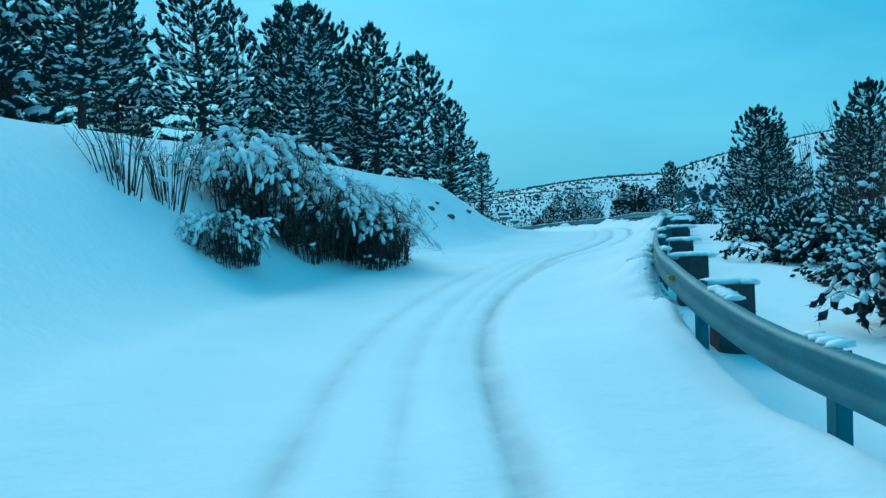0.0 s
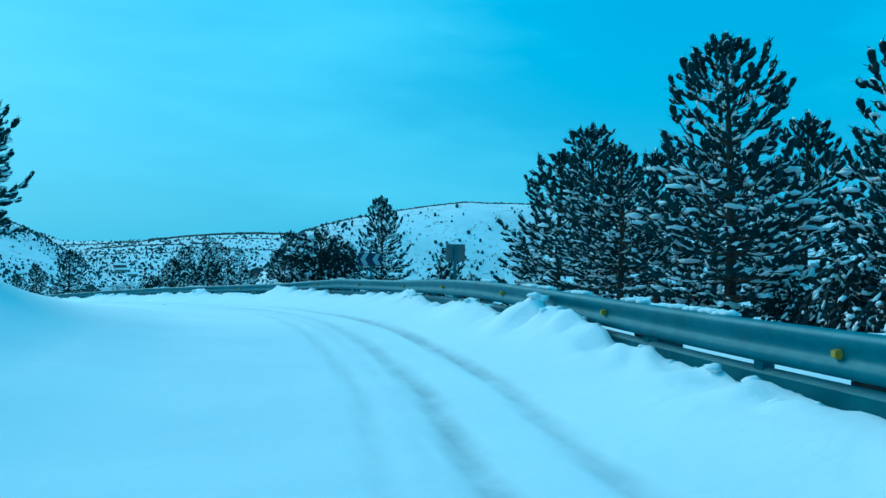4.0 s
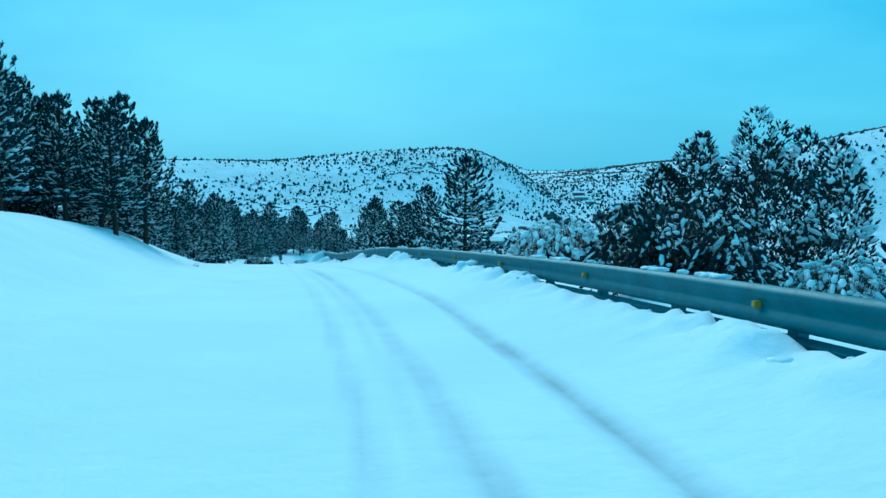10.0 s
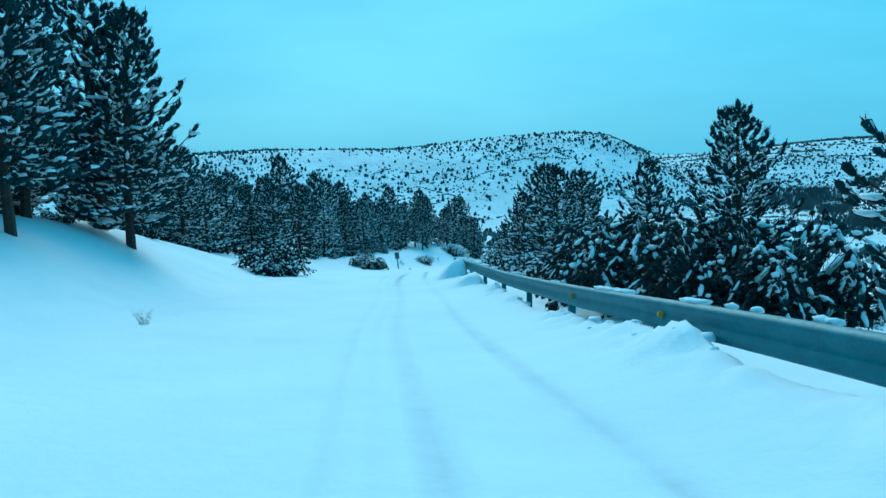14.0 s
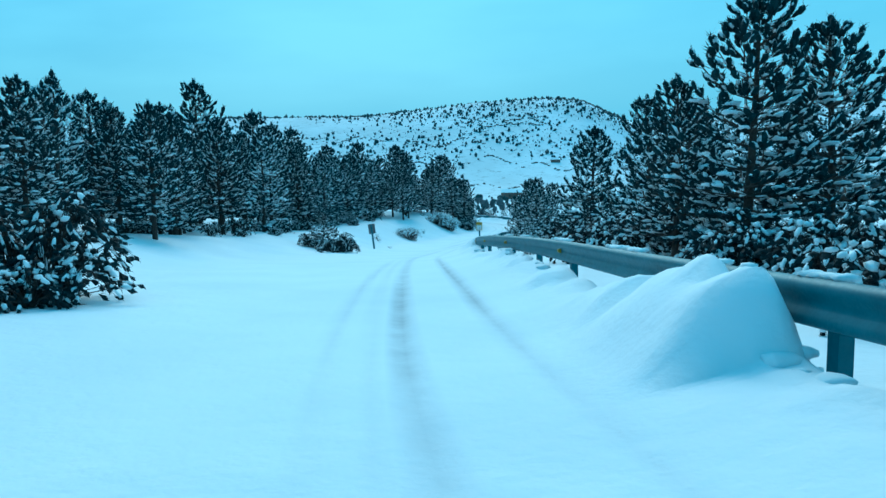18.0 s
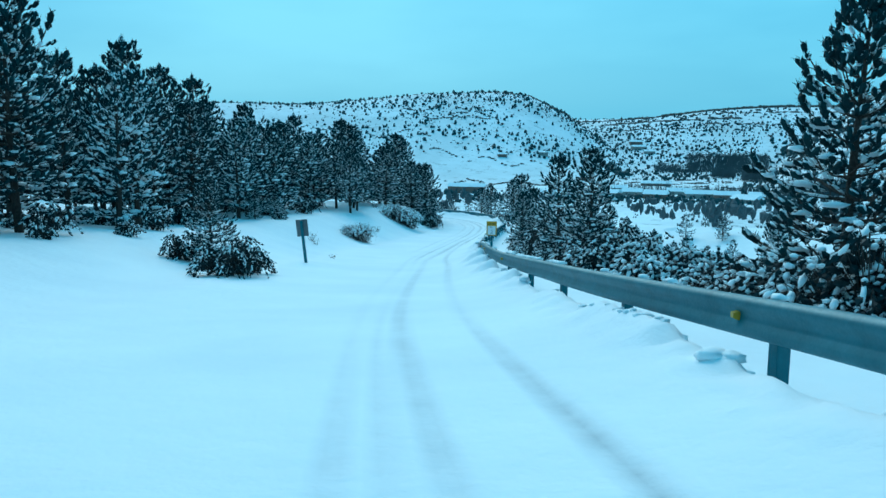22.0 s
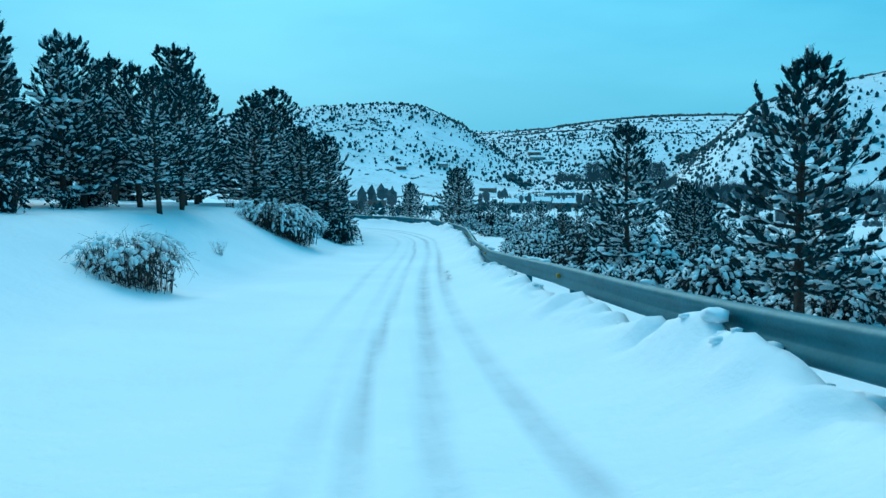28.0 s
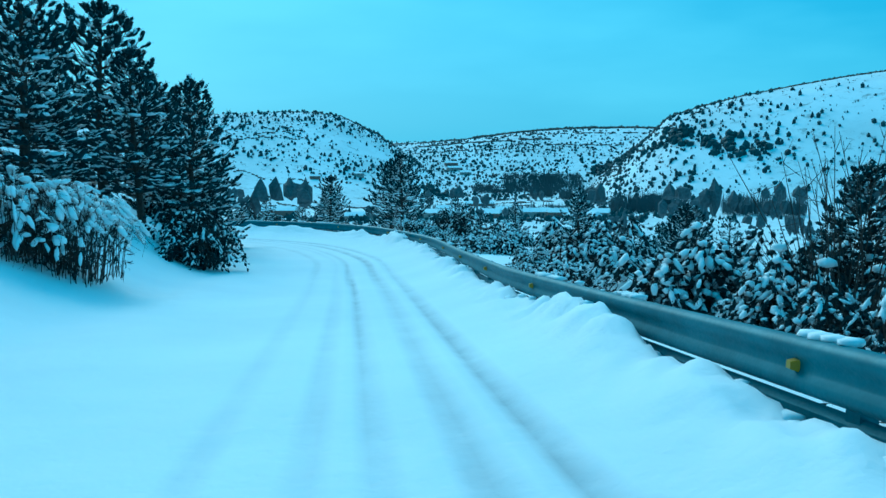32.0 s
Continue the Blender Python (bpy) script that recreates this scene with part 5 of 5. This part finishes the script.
for k in range(2000):
    a, r = rng.uniform(-12, 62) if k < 900 else rng.uniform(8, 60), rng.uniform(95, 430)
    x, y, z = bearing(a, r)
    z = max(z, float(height(x, y)[0]))
    q = rng.uniform(0.25, 0.85)
    for _ in range(3):
        o = rng.normal(0, q * 0.8, 2)
        lump(grove, (x + o[0], y + o[1], z + q * 0.4), (q * 0.6, q * 0.6, q * rng.uniform(0.6, 1.3)), rng, 0.4, 1 if r < 220 else 0)
tagged(part("grove", grove, WOODGREY), "bare grey poplar groves and brush along the valley floor", "grove", kind="stuff")


def house(x, y, z, turn, w, l, h, mat):
    root = thing("house", x, y, z, "small low village house under a snowy roof", "house", "village houses", turn=turn)
    b = Buf()
    box(b, (-w / 2, -l / 2, -2), (w / 2, l / 2, h))
    part("wall", b, mat, root)
    b = Buf()
    e = 0.4
    b.add([(-w / 2 - e, -l / 2 - e, h), (w / 2 + e, -l / 2 - e, h), (w / 2 + e, l / 2 + e, h), (-w / 2 - e, l / 2 + e, h), (0, -l / 2 - e, h + w * 0.25), (0, l / 2 + e, h + w * 0.25)],
          [(0, 3, 2, 1), (0, 1, 4), (2, 3, 5), (1, 2, 5, 4), (3, 0, 4, 5)])
    part("roof", b, SNOW, root, "snow-covered roof")
    for k in (-0.25, 0.25):
        b = Buf()
        box(b, (k * w - 0.5, -l / 2 - 0.05, h * 0.35), (k * w + 0.5, -l / 2 + 0.05, h * 0.7))
        part("window", b, DARKGREY, root)
        b = Buf()
        box(b, (-w / 2 - 0.05, k * l - 0.5, h * 0.35), (-w / 2 + 0.05, k * l + 0.5, h * 0.7))
        part("window", b, DARKGREY, root)


VILLAGE = [(6.6, 662, 7, 22), (3.5, 480, 8, 12), (5.0, 500, 8, 11), (6.5, 470, 9, 12), (8.0, 520, 8, 14), (9.3, 480, 8, 16), (10.9, 473, 8, 13), (12.1, 449, 9, 14), (13.0, 470, 8, 12),
           (-3.6, 741, 5, 8), (-0.9, 763, 5, 9), (5.5, 986, 8, 16), (5.3, 1008, 8, 14), (6.2, 966, 8, 12),
           (-1.5, 470, 7, 9), (-0.9, 480, 7, 8), (0.1, 475, 6, 14), (8.3, 872, 8, 12), (2.0, 690, 7, 12), (4.2, 560, 7, 10)]
for k, (a, r, w, l) in enumerate(VILLAGE):
    x, y, z = bearing(a, r)
    house(x, y, z, radians(90 - a) + rng.normal(0, 0.35), w, l, rng.uniform(1.9, 2.8), WALL if k % 3 else BRICK)
x, y, z = bearing(-6.0, 515)
house(x, y, z, radians(85), 8, 22, 4.0, BRICK)

for p in PROTOS:
    for o in (*p.children_recursive, p):
        bpy.data.objects.remove(o)
